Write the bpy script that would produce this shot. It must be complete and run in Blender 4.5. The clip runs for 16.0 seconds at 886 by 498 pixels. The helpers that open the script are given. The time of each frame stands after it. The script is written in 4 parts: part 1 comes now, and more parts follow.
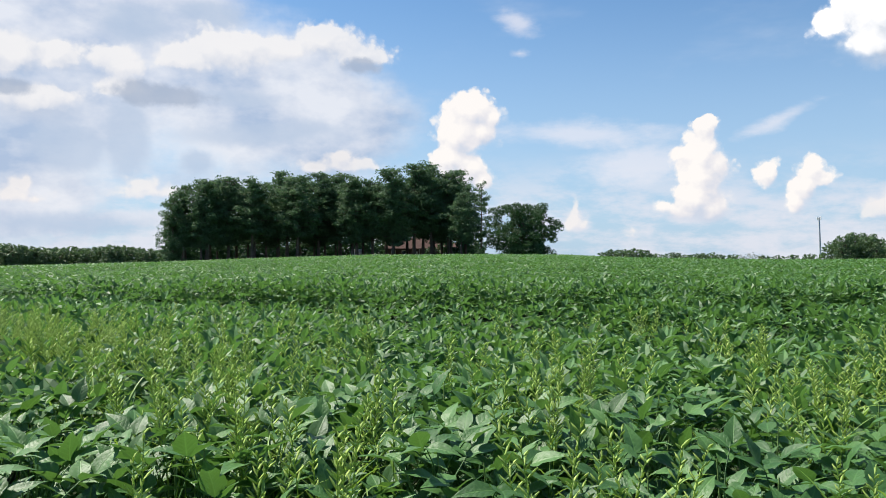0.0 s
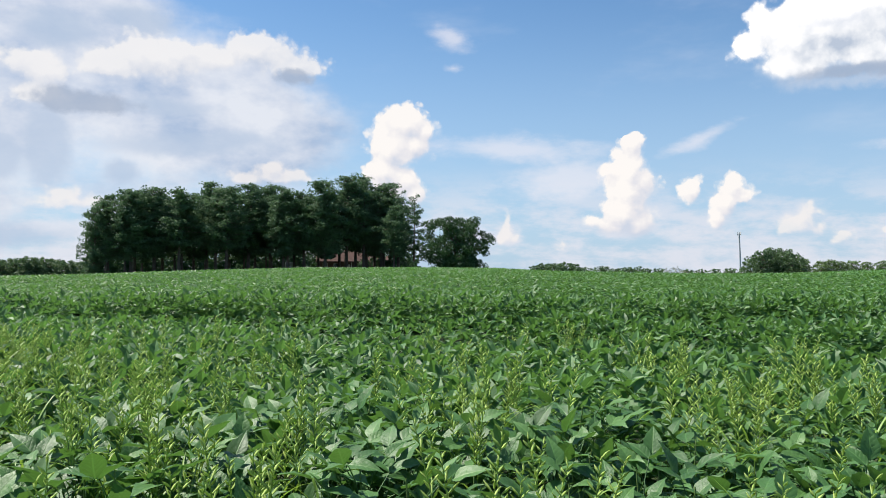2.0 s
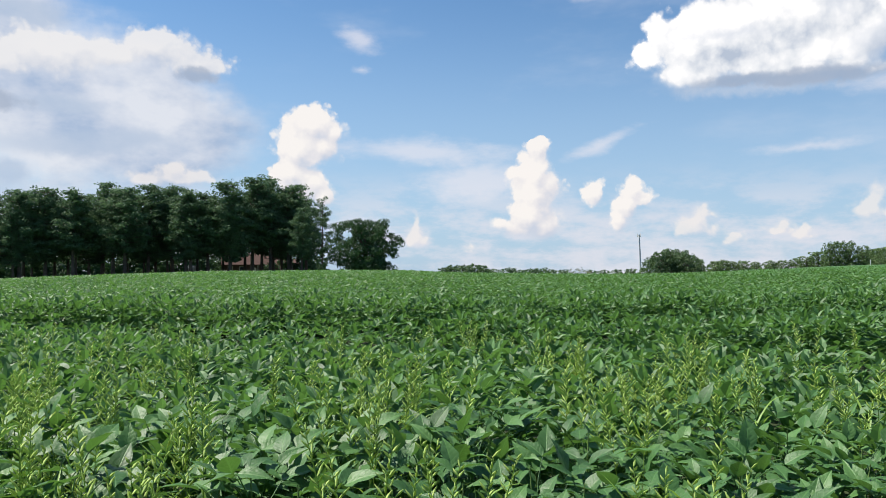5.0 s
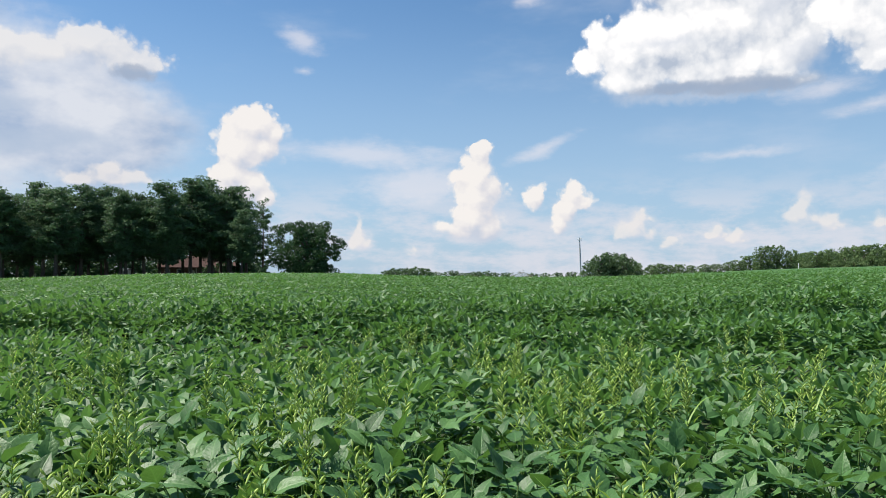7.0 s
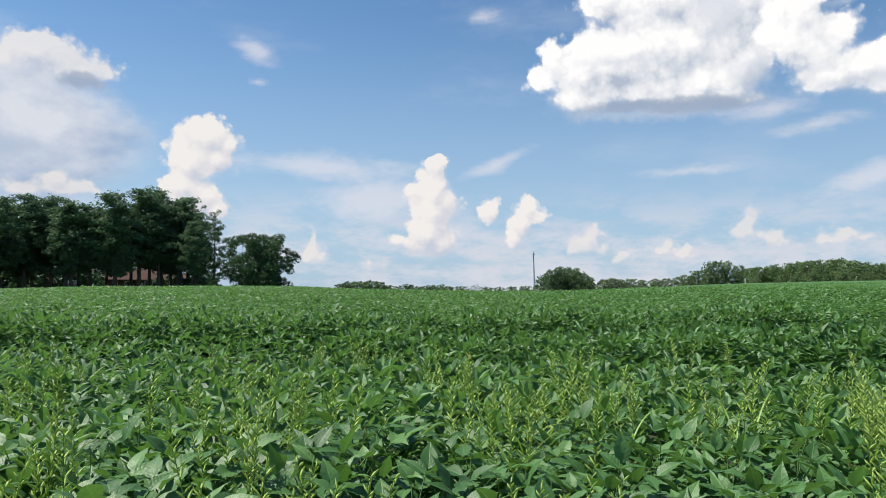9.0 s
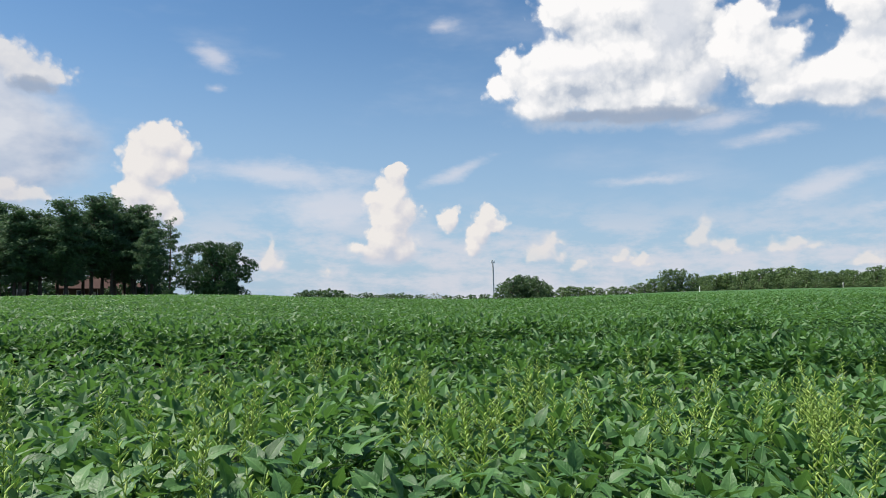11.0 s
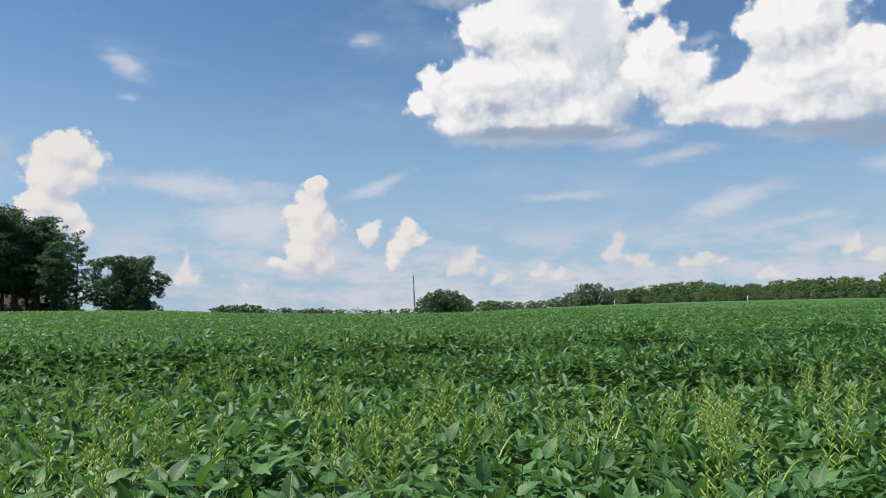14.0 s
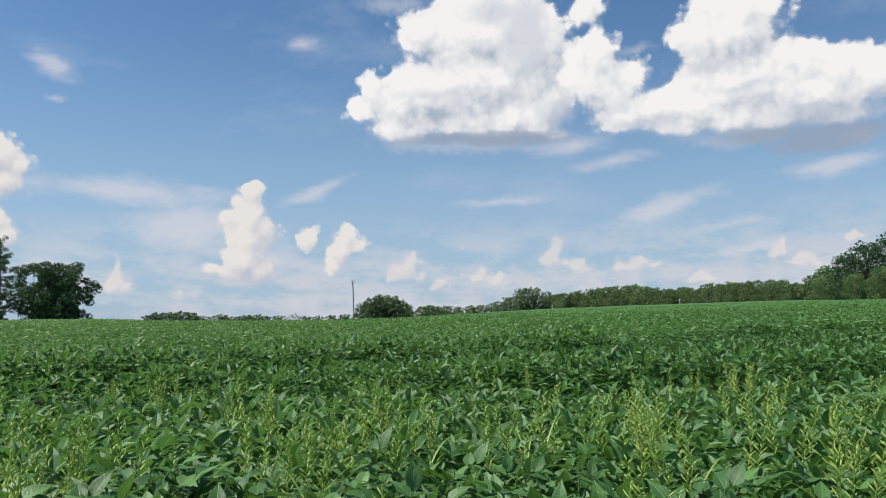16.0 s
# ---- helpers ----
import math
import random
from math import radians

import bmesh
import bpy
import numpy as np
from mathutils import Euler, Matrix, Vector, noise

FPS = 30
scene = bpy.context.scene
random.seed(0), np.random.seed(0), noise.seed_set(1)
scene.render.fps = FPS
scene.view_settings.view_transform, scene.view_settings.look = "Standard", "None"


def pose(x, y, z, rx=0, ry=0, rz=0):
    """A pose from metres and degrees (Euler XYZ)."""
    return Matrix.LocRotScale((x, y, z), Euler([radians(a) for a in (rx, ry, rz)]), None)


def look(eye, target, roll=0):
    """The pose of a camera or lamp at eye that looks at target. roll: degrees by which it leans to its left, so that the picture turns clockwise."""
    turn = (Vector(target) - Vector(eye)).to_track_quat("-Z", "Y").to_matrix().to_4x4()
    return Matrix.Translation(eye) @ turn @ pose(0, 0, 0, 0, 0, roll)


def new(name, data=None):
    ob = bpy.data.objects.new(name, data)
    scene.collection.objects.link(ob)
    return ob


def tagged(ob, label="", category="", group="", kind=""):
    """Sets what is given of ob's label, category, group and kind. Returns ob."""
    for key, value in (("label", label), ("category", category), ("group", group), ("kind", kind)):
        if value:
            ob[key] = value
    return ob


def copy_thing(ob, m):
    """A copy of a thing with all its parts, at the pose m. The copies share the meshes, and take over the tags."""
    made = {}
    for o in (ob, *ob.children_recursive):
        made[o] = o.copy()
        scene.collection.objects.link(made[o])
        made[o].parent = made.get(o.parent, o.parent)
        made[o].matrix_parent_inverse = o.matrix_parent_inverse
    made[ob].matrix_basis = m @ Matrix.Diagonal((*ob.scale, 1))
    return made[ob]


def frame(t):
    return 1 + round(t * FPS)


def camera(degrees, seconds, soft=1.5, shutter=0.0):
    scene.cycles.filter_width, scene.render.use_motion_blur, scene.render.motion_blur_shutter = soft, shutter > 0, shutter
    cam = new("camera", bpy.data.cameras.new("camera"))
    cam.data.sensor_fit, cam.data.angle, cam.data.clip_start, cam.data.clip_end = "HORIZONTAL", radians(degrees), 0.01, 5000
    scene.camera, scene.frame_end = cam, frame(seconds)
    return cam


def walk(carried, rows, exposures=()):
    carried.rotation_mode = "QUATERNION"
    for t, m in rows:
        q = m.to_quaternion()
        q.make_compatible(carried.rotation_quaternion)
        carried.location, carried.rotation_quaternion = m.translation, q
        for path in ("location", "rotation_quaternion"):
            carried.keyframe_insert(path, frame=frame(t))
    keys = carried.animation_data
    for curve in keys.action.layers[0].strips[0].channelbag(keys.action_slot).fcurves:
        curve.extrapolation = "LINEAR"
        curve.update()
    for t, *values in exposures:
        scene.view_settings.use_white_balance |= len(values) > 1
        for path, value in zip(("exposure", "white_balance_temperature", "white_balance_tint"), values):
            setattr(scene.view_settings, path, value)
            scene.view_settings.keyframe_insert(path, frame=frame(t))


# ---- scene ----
cam = camera(59.67, 16.0, soft=0.8)
# seconds, place in metres, turns in degrees
ROWS = [
    (0.0, 0.0000, 0.0000, 1.4800, 90.700, 0.000, 0.000),
    (0.5, 0.0085, 0.0055, 1.4799, 90.983, 0.177, -1.011),
    (1.0, 0.0128, 0.0059, 1.4793, 91.343, 0.030, -2.194),
    (1.5, 0.0193, 0.0067, 1.4801, 91.597, -0.096, -3.690),
    (2.0, 0.0270, 0.0116, 1.4811, 91.679, -0.152, -4.983),
    (2.5, 0.0354, 0.0159, 1.4804, 91.660, -0.081, -5.704),
    (3.0, 0.0445, 0.0231, 1.4803, 91.577, 0.048, -6.929),
    (3.5, 0.0505, 0.0199, 1.4802, 91.684, 0.143, -7.948),
    (4.0, 0.0538, 0.0117, 1.4827, 91.891, 0.001, -9.097),
    (4.5, 0.0605, 0.0131, 1.4819, 91.953, -0.009, -10.495),
    (5.0, 0.0743, 0.0178, 1.4805, 91.836, 0.308, -11.691),
    (7.5, 0.1065, 0.0246, 1.4808, 92.265, 0.159, -16.923),
    (8.0, 0.1115, 0.0223, 1.4820, 92.620, 0.153, -17.865),
    (8.5, 0.1126, 0.0137, 1.4835, 92.899, 0.169, -18.645),
    (9.0, 0.1181, 0.0127, 1.4833, 93.035, 0.065, -19.291),
    (9.5, 0.1249, 0.0144, 1.4836, 93.162, 0.169, -20.408),
    (12.0, 0.1420, 0.0015, 1.4879, 93.914, 0.165, -23.217),
    (12.5, 0.1464, -0.0022, 1.4888, 94.045, 0.216, -24.161),
    (13.0, 0.1534, -0.0090, 1.4907, 94.331, 0.252, -25.697),
    (13.5, 0.1578, -0.0169, 1.4923, 94.545, 0.323, -27.037),
    (14.0, 0.1641, -0.0230, 1.4916, 94.670, 0.520, -28.137),
    (14.5, 0.1732, -0.0273, 1.4924, 94.806, 0.748, -29.293),
    (15.0, 0.1796, -0.0305, 1.4926, 94.844, 0.747, -30.385),
    (15.5, 0.1868, -0.0381, 1.4943, 94.887, 0.844, -31.583),
    (16.0, 0.1896, -0.0473, 1.4962, 94.998, 1.046, -32.584),
]
walk(cam, [(t, pose(x, y, z, rx, ry, rz)) for t, x, y, z, rx, ry, rz in ROWS], [(0.0, 0.78), (5.0, 0.70), (9.0, 0.61), (12.0, 0.52), (16.0, 0.44)])

# ---- sun and sky ----
SUN_AZ, SUN_EL = -62.0, 56.0  # degrees clockwise from straight ahead, and up
sun_dir = Vector((math.sin(radians(SUN_AZ)) * math.cos(radians(SUN_EL)), math.cos(radians(SUN_AZ)) * math.cos(radians(SUN_EL)), math.sin(radians(SUN_EL))))
sun = new("sun", bpy.data.lights.new("sun", "SUN"))
sun.data.energy, sun.data.angle, sun.data.color = 5.0, radians(0.6), (1.0, 0.94, 0.84)
sun.matrix_world = look(sun_dir * 50, (0, 0, 0))

# Clouds as soft ellipses on the sky: degrees to the right, degrees up, half width, half height, tilt.
TOWERS = [
    (2.1, 10.7, 2.0, 1.6), (3.6, 10.5, 1.1, 1.1), (1.0, 9.1, 1.8, 1.7), (2.7, 9.5, 1.7, 1.4), (0.5, 7.4, 1.5, 1.6), (1.7, 6.6, 1.7, 1.5), (2.8, 5.8, 1.1, 1.0),
    (18.8, 9.3, 1.1, 1.0), (18.6, 7.5, 1.3, 2.0), (17.9, 7.4, 1.3, 0.8), (18.5, 5.8, 1.7, 2.3), (18.2, 4.2, 1.7, 1.6), (19.3, 6.5, 1.4, 1.3), (18.4, 5.7, 1.4, 1.5), (18.3, 4.5, 1.5, 1.1), (17.5, 3.3, 1.8, 1.0), (16.0, 3.6, 0.9, 0.5), (19.1, 3.5, 1.6, 1.3),
    (25.7, 6.2, 0.7, 0.8), (26.3, 5.4, 1.0, 0.7), (25.2, 4.9, 1.0, 1.5), (24.6, 3.6, 0.8, 1.2), (22.8, 5.8, 0.9, 0.9)]
GREAT = [
    (31.3, 20.4, 1.9, 1.6), (35.0, 20.5, 4.7, 2.8), (31.9, 16.4, 4.3, 2.5), (35.7, 17.3, 4.7, 2.9), (38.0, 15.0, 2.3, 1.8), (27.8, 16.4, 1.1, 1.6),
    (26.7, 15.4, 1.3, 1.0), (29.7, 13.8, 2.6, 1.5), (29.8, 15.8, 2.6, 1.8), (41.3, 13.1, 1.9, 0.8), (39.6, 13.6, 2.4, 0.9), (36.8, 13.5, 4.6, 0.9), (33.5, 14.2, 4.7, 1.2), (42.6, 17.8, 1.3, 2.0), (43.9, 21.6, 1.5, 1.2), (39.4, 19.0, 2.8, 4.4), (40.8, 15.5, 2.2, 1.8)]
GREAT_FAR = [
    (53.4, 18.6, 3.4, 2.7), (54.7, 15.8, 4.8, 2.5), (59.0, 14.9, 4.2, 2.7), (62.4, 15.1, 2.3, 1.9), (50.4, 13.4, 2.7, 1.5), (47.7, 14.6, 1.8, 1.5),
    (45.4, 16.4, 2.5, 2.0), (44.2, 18.5, 1.7, 1.6), (54.2, 20.4, 3.4, 1.4), (57.7, 16.6, 2.8, 1.7), (61.5, 11.3, 2.0, 0.8), (56.5, 12.9, 4.6, 1.0), (60.5, 12.7, 3.5, 1.0), (46.6, 14.3, 3.0, 1.5), (50.6, 14.4, 3.0, 2.0), (43.6, 16.9, 1.8, 1.8), (54.5, 13.4, 5.0, 1.5)]
LOW = [
    (9.8, 2.9, 0.7, 1.4), (13.8, 1.7, 0.6, 0.5), (-7.9, 7.1, 2.0, 0.9), (-5.8, 6.9, 0.9, 0.5), (-21.5, 4.7, 2.0, 0.9), (-28.7, 4.3, 1.3, 0.9),
    (30.0, 3.3, 1.3, 1.0), (30.6, 4.4, 0.7, 0.6), (32.4, 2.3, 0.9, 0.5), (35.4, 3.0, 0.8, 0.6), (36.9, 2.7, 0.8, 0.7), (41.1, 4.2, 1.2, 1.1),
    (42.5, 3.5, 1.1, 0.7), (46.7, 3.5, 1.3, 0.6), (51.1, 2.5, 0.8, 0.5), (56.3, 4.2, 0.5, 0.9), (57.7, 3.4, 1.2, 0.6), (60.9, 5.0, 0.5, 0.4)]
BANK = [(-25.0, 11.5, 11.0, 6.5), (-15.0, 11.0, 9.0, 6.0), (-8.0, 10.0, 6.5, 4.6), (-19.5, 16.5, 6.0, 4.0), (-29.0, 5.0, 6.0, 5.0), (-30.0, 17.0, 8.0, 5.0), (-9.5, 13.6, 5.0, 2.4)]
BRIGHT = [(-29.3, 13.1, 2.2, 1.5), (-26.5, 13.2, 1.7, 1.2), (-28.0, 10.0, 3.6, 1.5), (-22.7, 13.2, 1.9, 1.2), (-22.7, 11.8, 1.6, 1.0), (-15.3, 14.5, 3.5, 1.4), (-18.4, 13.8, 2.3, 1.0), (-11.8, 14.6, 2.4, 0.9), (-8.5, 15.5, 2.5, 1.2), (-6.0, 14.8, 2.5, 0.9)]
VEIL = [
    (49.4, 7.7, 4.7, 0.9, 16), (45.4, 11.0, 2.8, 0.6, 8), (36.8, 8.4, 3.8, 0.4, 0), (23.4, 9.3, 3.3, 0.5, 22), (53.1, 6.1, 2.2, 0.4, 8), (54.5, 4.3, 2.2, 0.4, 6),
    (14.2, 6.7, 6.1, 1.5, 8), (10.8, 9.0, 7.3, 1.1, -4), (5.6, 16.9, 2.0, 0.9, -20), (5.7, 14.9, 0.7, 0.3, 0), (22.4, 19.6, 1.3, 0.6, 15), (42.5, 12.3, 3.0, 0.8, 4), (60.0, 9.6, 3.5, 0.8, 10)]
# the shaded folds of the great clouds, and the dull parts of the bank
SHADE = [(39.2, 20.0, 1.9, 3.7), (29.4, 22.5, 3.0, 0.8), (37.1, 22.0, 2.6, 1.0), (41.4, 14.7, 1.7, 1.2), (34.8, 12.6, 6.8, 0.6), (53.8, 11.9, 4.1, 0.6), (52.1, 16.9, 2.3, 0.5), (55.1, 15.4, 2.6, 0.4),
         (47.1, 18.6, 1.6, 0.5), (47.7, 13.5, 3.2, 0.6), (32.3, 16.2, 3.0, 0.5), (59.2, 13.0, 4.1, 0.8)]
DULL = [(-21.8, 15.7, 2.7, 1.4), (-16.9, 16.9, 3.1, 1.0), (-22.3, 8.2, 1.7, 3.2), (-25.9, 7.4, 2.7, 2.0), (-13.0, 9.0, 7.0, 1.0, 3), (-14.9, 11.5, 3.5, 0.7), (-17.7, 6.8, 1.3, 1.0), (-25.9, 2.3, 6.0, 0.8)]
GREY = [(-20.1, 11.3, 3.8, 0.9, -3), (-21.6, 11.4, 1.8, 1.0), (-6.0, 14.0, 1.6, 0.7), (-29.4, 11.1, 1.6, 0.6), (59.8, 11.3, 4.2, 1.0, 4), (55.6, 11.9, 3.6, 0.6), (37.7, 13.0, 4.8, 0.7), (33.0, 13.2, 3.4, 0.5)]


# each small heap: a flat-based lower part with shoulders and a head
LOW = [q for a, e, rx, ry in LOW for q in ((a, e - 0.15 * ry, 0.8 * rx, 0.7 * ry), (a - 0.55 * rx, e - 0.4 * ry, 0.65 * rx, 0.5 * ry), (a + 0.5 * rx, e - 0.42 * ry, 0.75 * rx, 0.48 * ry), (a + 0.1 * rx, e + 0.42 * ry, 0.45 * rx, 0.62 * ry))]


class Nodes:
    """Short hand for building node trees."""
    def __init__(self, tree):
        self.tree = tree

    def add(self, kind, sockets=(), operation=""):
        n = self.tree.nodes.new(kind)
        if operation:
            n.operation = operation
        self.fill(n, sockets)
        return n

    def fill(self, n, sockets):
        for k, v in dict(sockets).items():
            if isinstance(v, bpy.types.NodeSocket):
                self.tree.links.new(v, n.inputs[k])
            else:
                n.inputs[k].default_value = v

    def math(self, op, a, b=0.0, c=0.0):
        return self.add("ShaderNodeMath", {0: a, 1: b, 2: c}, op).outputs[0]

    def vec(self, op, a, b=(0, 0, 0)):
        return self.add("ShaderNodeVectorMath", {0: a, 1: b}, op).outputs[0]

    def scale(self, a, s):
        return self.add("ShaderNodeVectorMath", {0: a, "Scale": s}, "SCALE").outputs[0]

    def noise(self, vector, scale, detail=2.0, rough=0.5):
        return self.add("ShaderNodeTexNoise", {"Vector": vector, "Scale": scale, "Detail": detail, "Roughness": rough})

    def ramp(self, fac, stops):
        n = self.add("ShaderNodeValToRGB", {0: fac})
        e = n.color_ramp.elements
        while len(e) < len(stops):
            e.new(0.5)
        for el, (p, c) in zip(e, stops):
            el.position, el.color = p, (*c, 1)
        return n.outputs[0]

    def mix(self, fac, a, b, blend="MIX"):
        n = self.add("ShaderNodeMix")
        n.data_type, n.blend_type = "RGBA", blend
        for socket, v in ((n.inputs[0], fac), (n.inputs[6], a), (n.inputs[7], b)):
            if isinstance(v, bpy.types.NodeSocket):
                self.tree.links.new(v, socket)
            else:
                socket.default_value = (*v, 1) if isinstance(v, tuple) and len(v) == 3 else v
        return n.outputs[2]

    def smooth(self, x, lo, hi, a=0.0, b=1.0):
        n = self.add("ShaderNodeMapRange", {0: x, 1: lo, 2: hi, 3: a, 4: b})
        n.interpolation_type = "SMOOTHSTEP"
        return n.outputs[0]


def ellipse_group(name, ellipses, soft, warp_by, billow, grow=1.0):
    """A node group: how deep a sky direction lies inside the union of the ellipses, with billows."""
    g = bpy.data.node_groups.new(name, "ShaderNodeTree")
    g.interface.new_socket("Vector", in_out="INPUT", socket_type="NodeSocketVector")
    g.interface.new_socket("Value", in_out="OUTPUT", socket_type="NodeSocketFloat")
    g.interface.new_socket("Smooth", in_out="OUTPUT", socket_type="NodeSocketFloat")
    k = Nodes(g)
    at = k.add("NodeGroupInput").outputs[0]
    wide = k.noise(at, 0.33, 3.0, 0.5)
    warp = k.scale(k.vec("SUBTRACT", wide.outputs["Color"], (0.5, 0.5, 0.5)), warp_by)
    curls = k.scale(k.vec("SUBTRACT", k.noise(at, 1.7, 3.0, 0.6).outputs["Color"], (0.5, 0.5, 0.5)), 0.36 * warp_by)
    p = k.vec("MULTIPLY", k.vec("ADD", k.vec("ADD", at, warp), curls), (1, 1, 0))
    best = None
    for a, e, rx, ry, *tilt in ellipses:
        here = p if best is None else k.add("ShaderNodeVectorMath", {0: best, 1: (1e-6, 0, 0), 2: p}, "MULTIPLY_ADD").outputs[0]
        q = k.add("ShaderNodeMapping")
        q.vector_type = "TEXTURE"
        k.fill(q, {"Vector": here, "Location": (a, e, 0), "Rotation": (0, 0, radians(tilt[0]) if tilt else 0), "Scale": (rx * grow, ry * grow, 1)})
        d = k.add("ShaderNodeVectorMath", {0: q.outputs[0]}, "LENGTH").outputs[1]
        d = k.math("MULTIPLY", k.math("SUBTRACT", 1.0, d), min(1.6, 0.35 + 0.4 * min(rx, ry)))
        best = d if best is None else k.math("SMOOTH_MAX", best, d, soft)
    smooth = best
    if billow:
        for scale, amount in ((0.50, 0.36), (1.1, 0.27), (2.4, 0.12), (5.5, 0.04)):
            cells = k.add("ShaderNodeTexVoronoi")
            cells.voronoi_dimensions, cells.feature = "2D", "SMOOTH_F1"
            k.fill(cells, {"Vector": p, "Scale": scale, "Smoothness": 0.35})
            best = k.math("ADD", best, k.math("MULTIPLY", k.math("SUBTRACT", 0.38, cells.outputs["Distance"]), amount * billow))
    out = k.add("NodeGroupOutput")
    g.links.new(best, out.inputs[0])
    g.links.new(smooth, out.inputs[1])
    return g


world = bpy.data.worlds.new("sky")
scene.world = world
world.use_nodes = True
world.node_tree.nodes.clear()
w = Nodes(world.node_tree)
way = w.add("ShaderNodeTexCoord").outputs["Generated"]
axes = w.add("ShaderNodeSeparateXYZ", {0: way})
az = w.math("MULTIPLY", w.math("ARCTAN2", axes.outputs[0], axes.outputs[1]), 57.2958)
el = w.math("MULTIPLY", w.math("ARCSINE", axes.outputs[2]), 57.2958)
at = w.add("ShaderNodeCombineXYZ", {0: az, 1: el}).outputs[0]
air = w.add("ShaderNodeTexSky")
air.sky_type, air.sun_disc, air.sun_elevation, air.sun_rotation = "NISHITA", False, radians(SUN_EL), radians(SUN_AZ)
air.air_density, air.dust_density, air.ozone_density = 1.0, 0.5, 2.6
SKY = 0.115
color = w.mix(1.0, air.outputs[0], (SKY * 0.78, SKY * 1.02, SKY * 1.15), "MULTIPLY")
# pale haze towards the horizon
color = w.mix(w.smooth(el, 22.0, -1.0, 0.0, 0.80), color, (0.47, 0.63, 0.83))


def field(ellipses, after, shift=(0, 0, 0)):
    """The group at each sky direction, worked out once after is known."""
    n = w.add("ShaderNodeGroup")
    n.node_tree = ellipses
    w.fill(n, {0: w.add("ShaderNodeVectorMath", {0: after, 1: (1e-7, 0, 0), 2: w.vec("ADD", at, shift)}, "MULTIPLY_ADD").outputs[0]})
    return n.outputs[0], n.outputs[1]


thin = w.noise(w.vec("MULTIPLY", at, (0.35, 1.0, 1.0)), 0.16, 5.0, 0.6).outputs["Fac"]
streaks = w.noise(w.vec("MULTIPLY", at, (0.4, 1.0, 1.0)), 0.6, 5.0, 0.62).outputs["Fac"]
# high thin cloud, everywhere a little
color = w.mix(w.smooth(thin, 0.50, 0.80, 0.0, 0.30), color, (0.70, 0.76, 0.88))
# layered haze clouds low down
layers = w.math("ADD", w.math("MULTIPLY", streaks, 0.6), w.math("MULTIPLY", thin, 0.4))
color = w.mix(w.math("MULTIPLY", w.smooth(layers, 0.40, 0.58), w.smooth(el, 8.5, 2.5, 0.0, 0.70)), color, (0.82, 0.80, 0.86))
veil_group = ellipse_group("veil", VEIL, 0.2, 0.7, 0.0)
veil = w.math("ADD", field(veil_group, color)[0], w.math("MULTIPLY", w.math("SUBTRACT", streaks, 0.5), 1.3))
color = w.mix(w.smooth(veil, -0.15, 0.7, 0.0, 0.62), color, (0.85, 0.84, 0.90))
# the broad bank
bank_group = ellipse_group("bank", BANK, 0.6, 2.5, 0.0)
bank = w.math("ADD", field(bank_group, color)[0], w.math("MULTIPLY", w.math("SUBTRACT", thin, 0.5), 1.6))
bank_color = w.ramp(w.noise(w.vec("MULTIPLY", at, (0.6, 1.0, 1.0)), 0.22, 5.0, 0.55).outputs["Fac"], ((0.38, (0.42, 0.52, 0.70)), (0.50, (0.64, 0.69, 0.80)), (0.60, (0.80, 0.82, 0.88))))
color = w.mix(w.smooth(bank, -0.25, 0.75, 0.0, 0.92), color, bank_color)
dull_group = ellipse_group("dull", DULL, 0.3, 1.2, 0.0)
color = w.mix(w.smooth(field(dull_group, color)[0], -0.15, 0.45, 0.0, 0.72), color, (0.48, 0.58, 0.74))
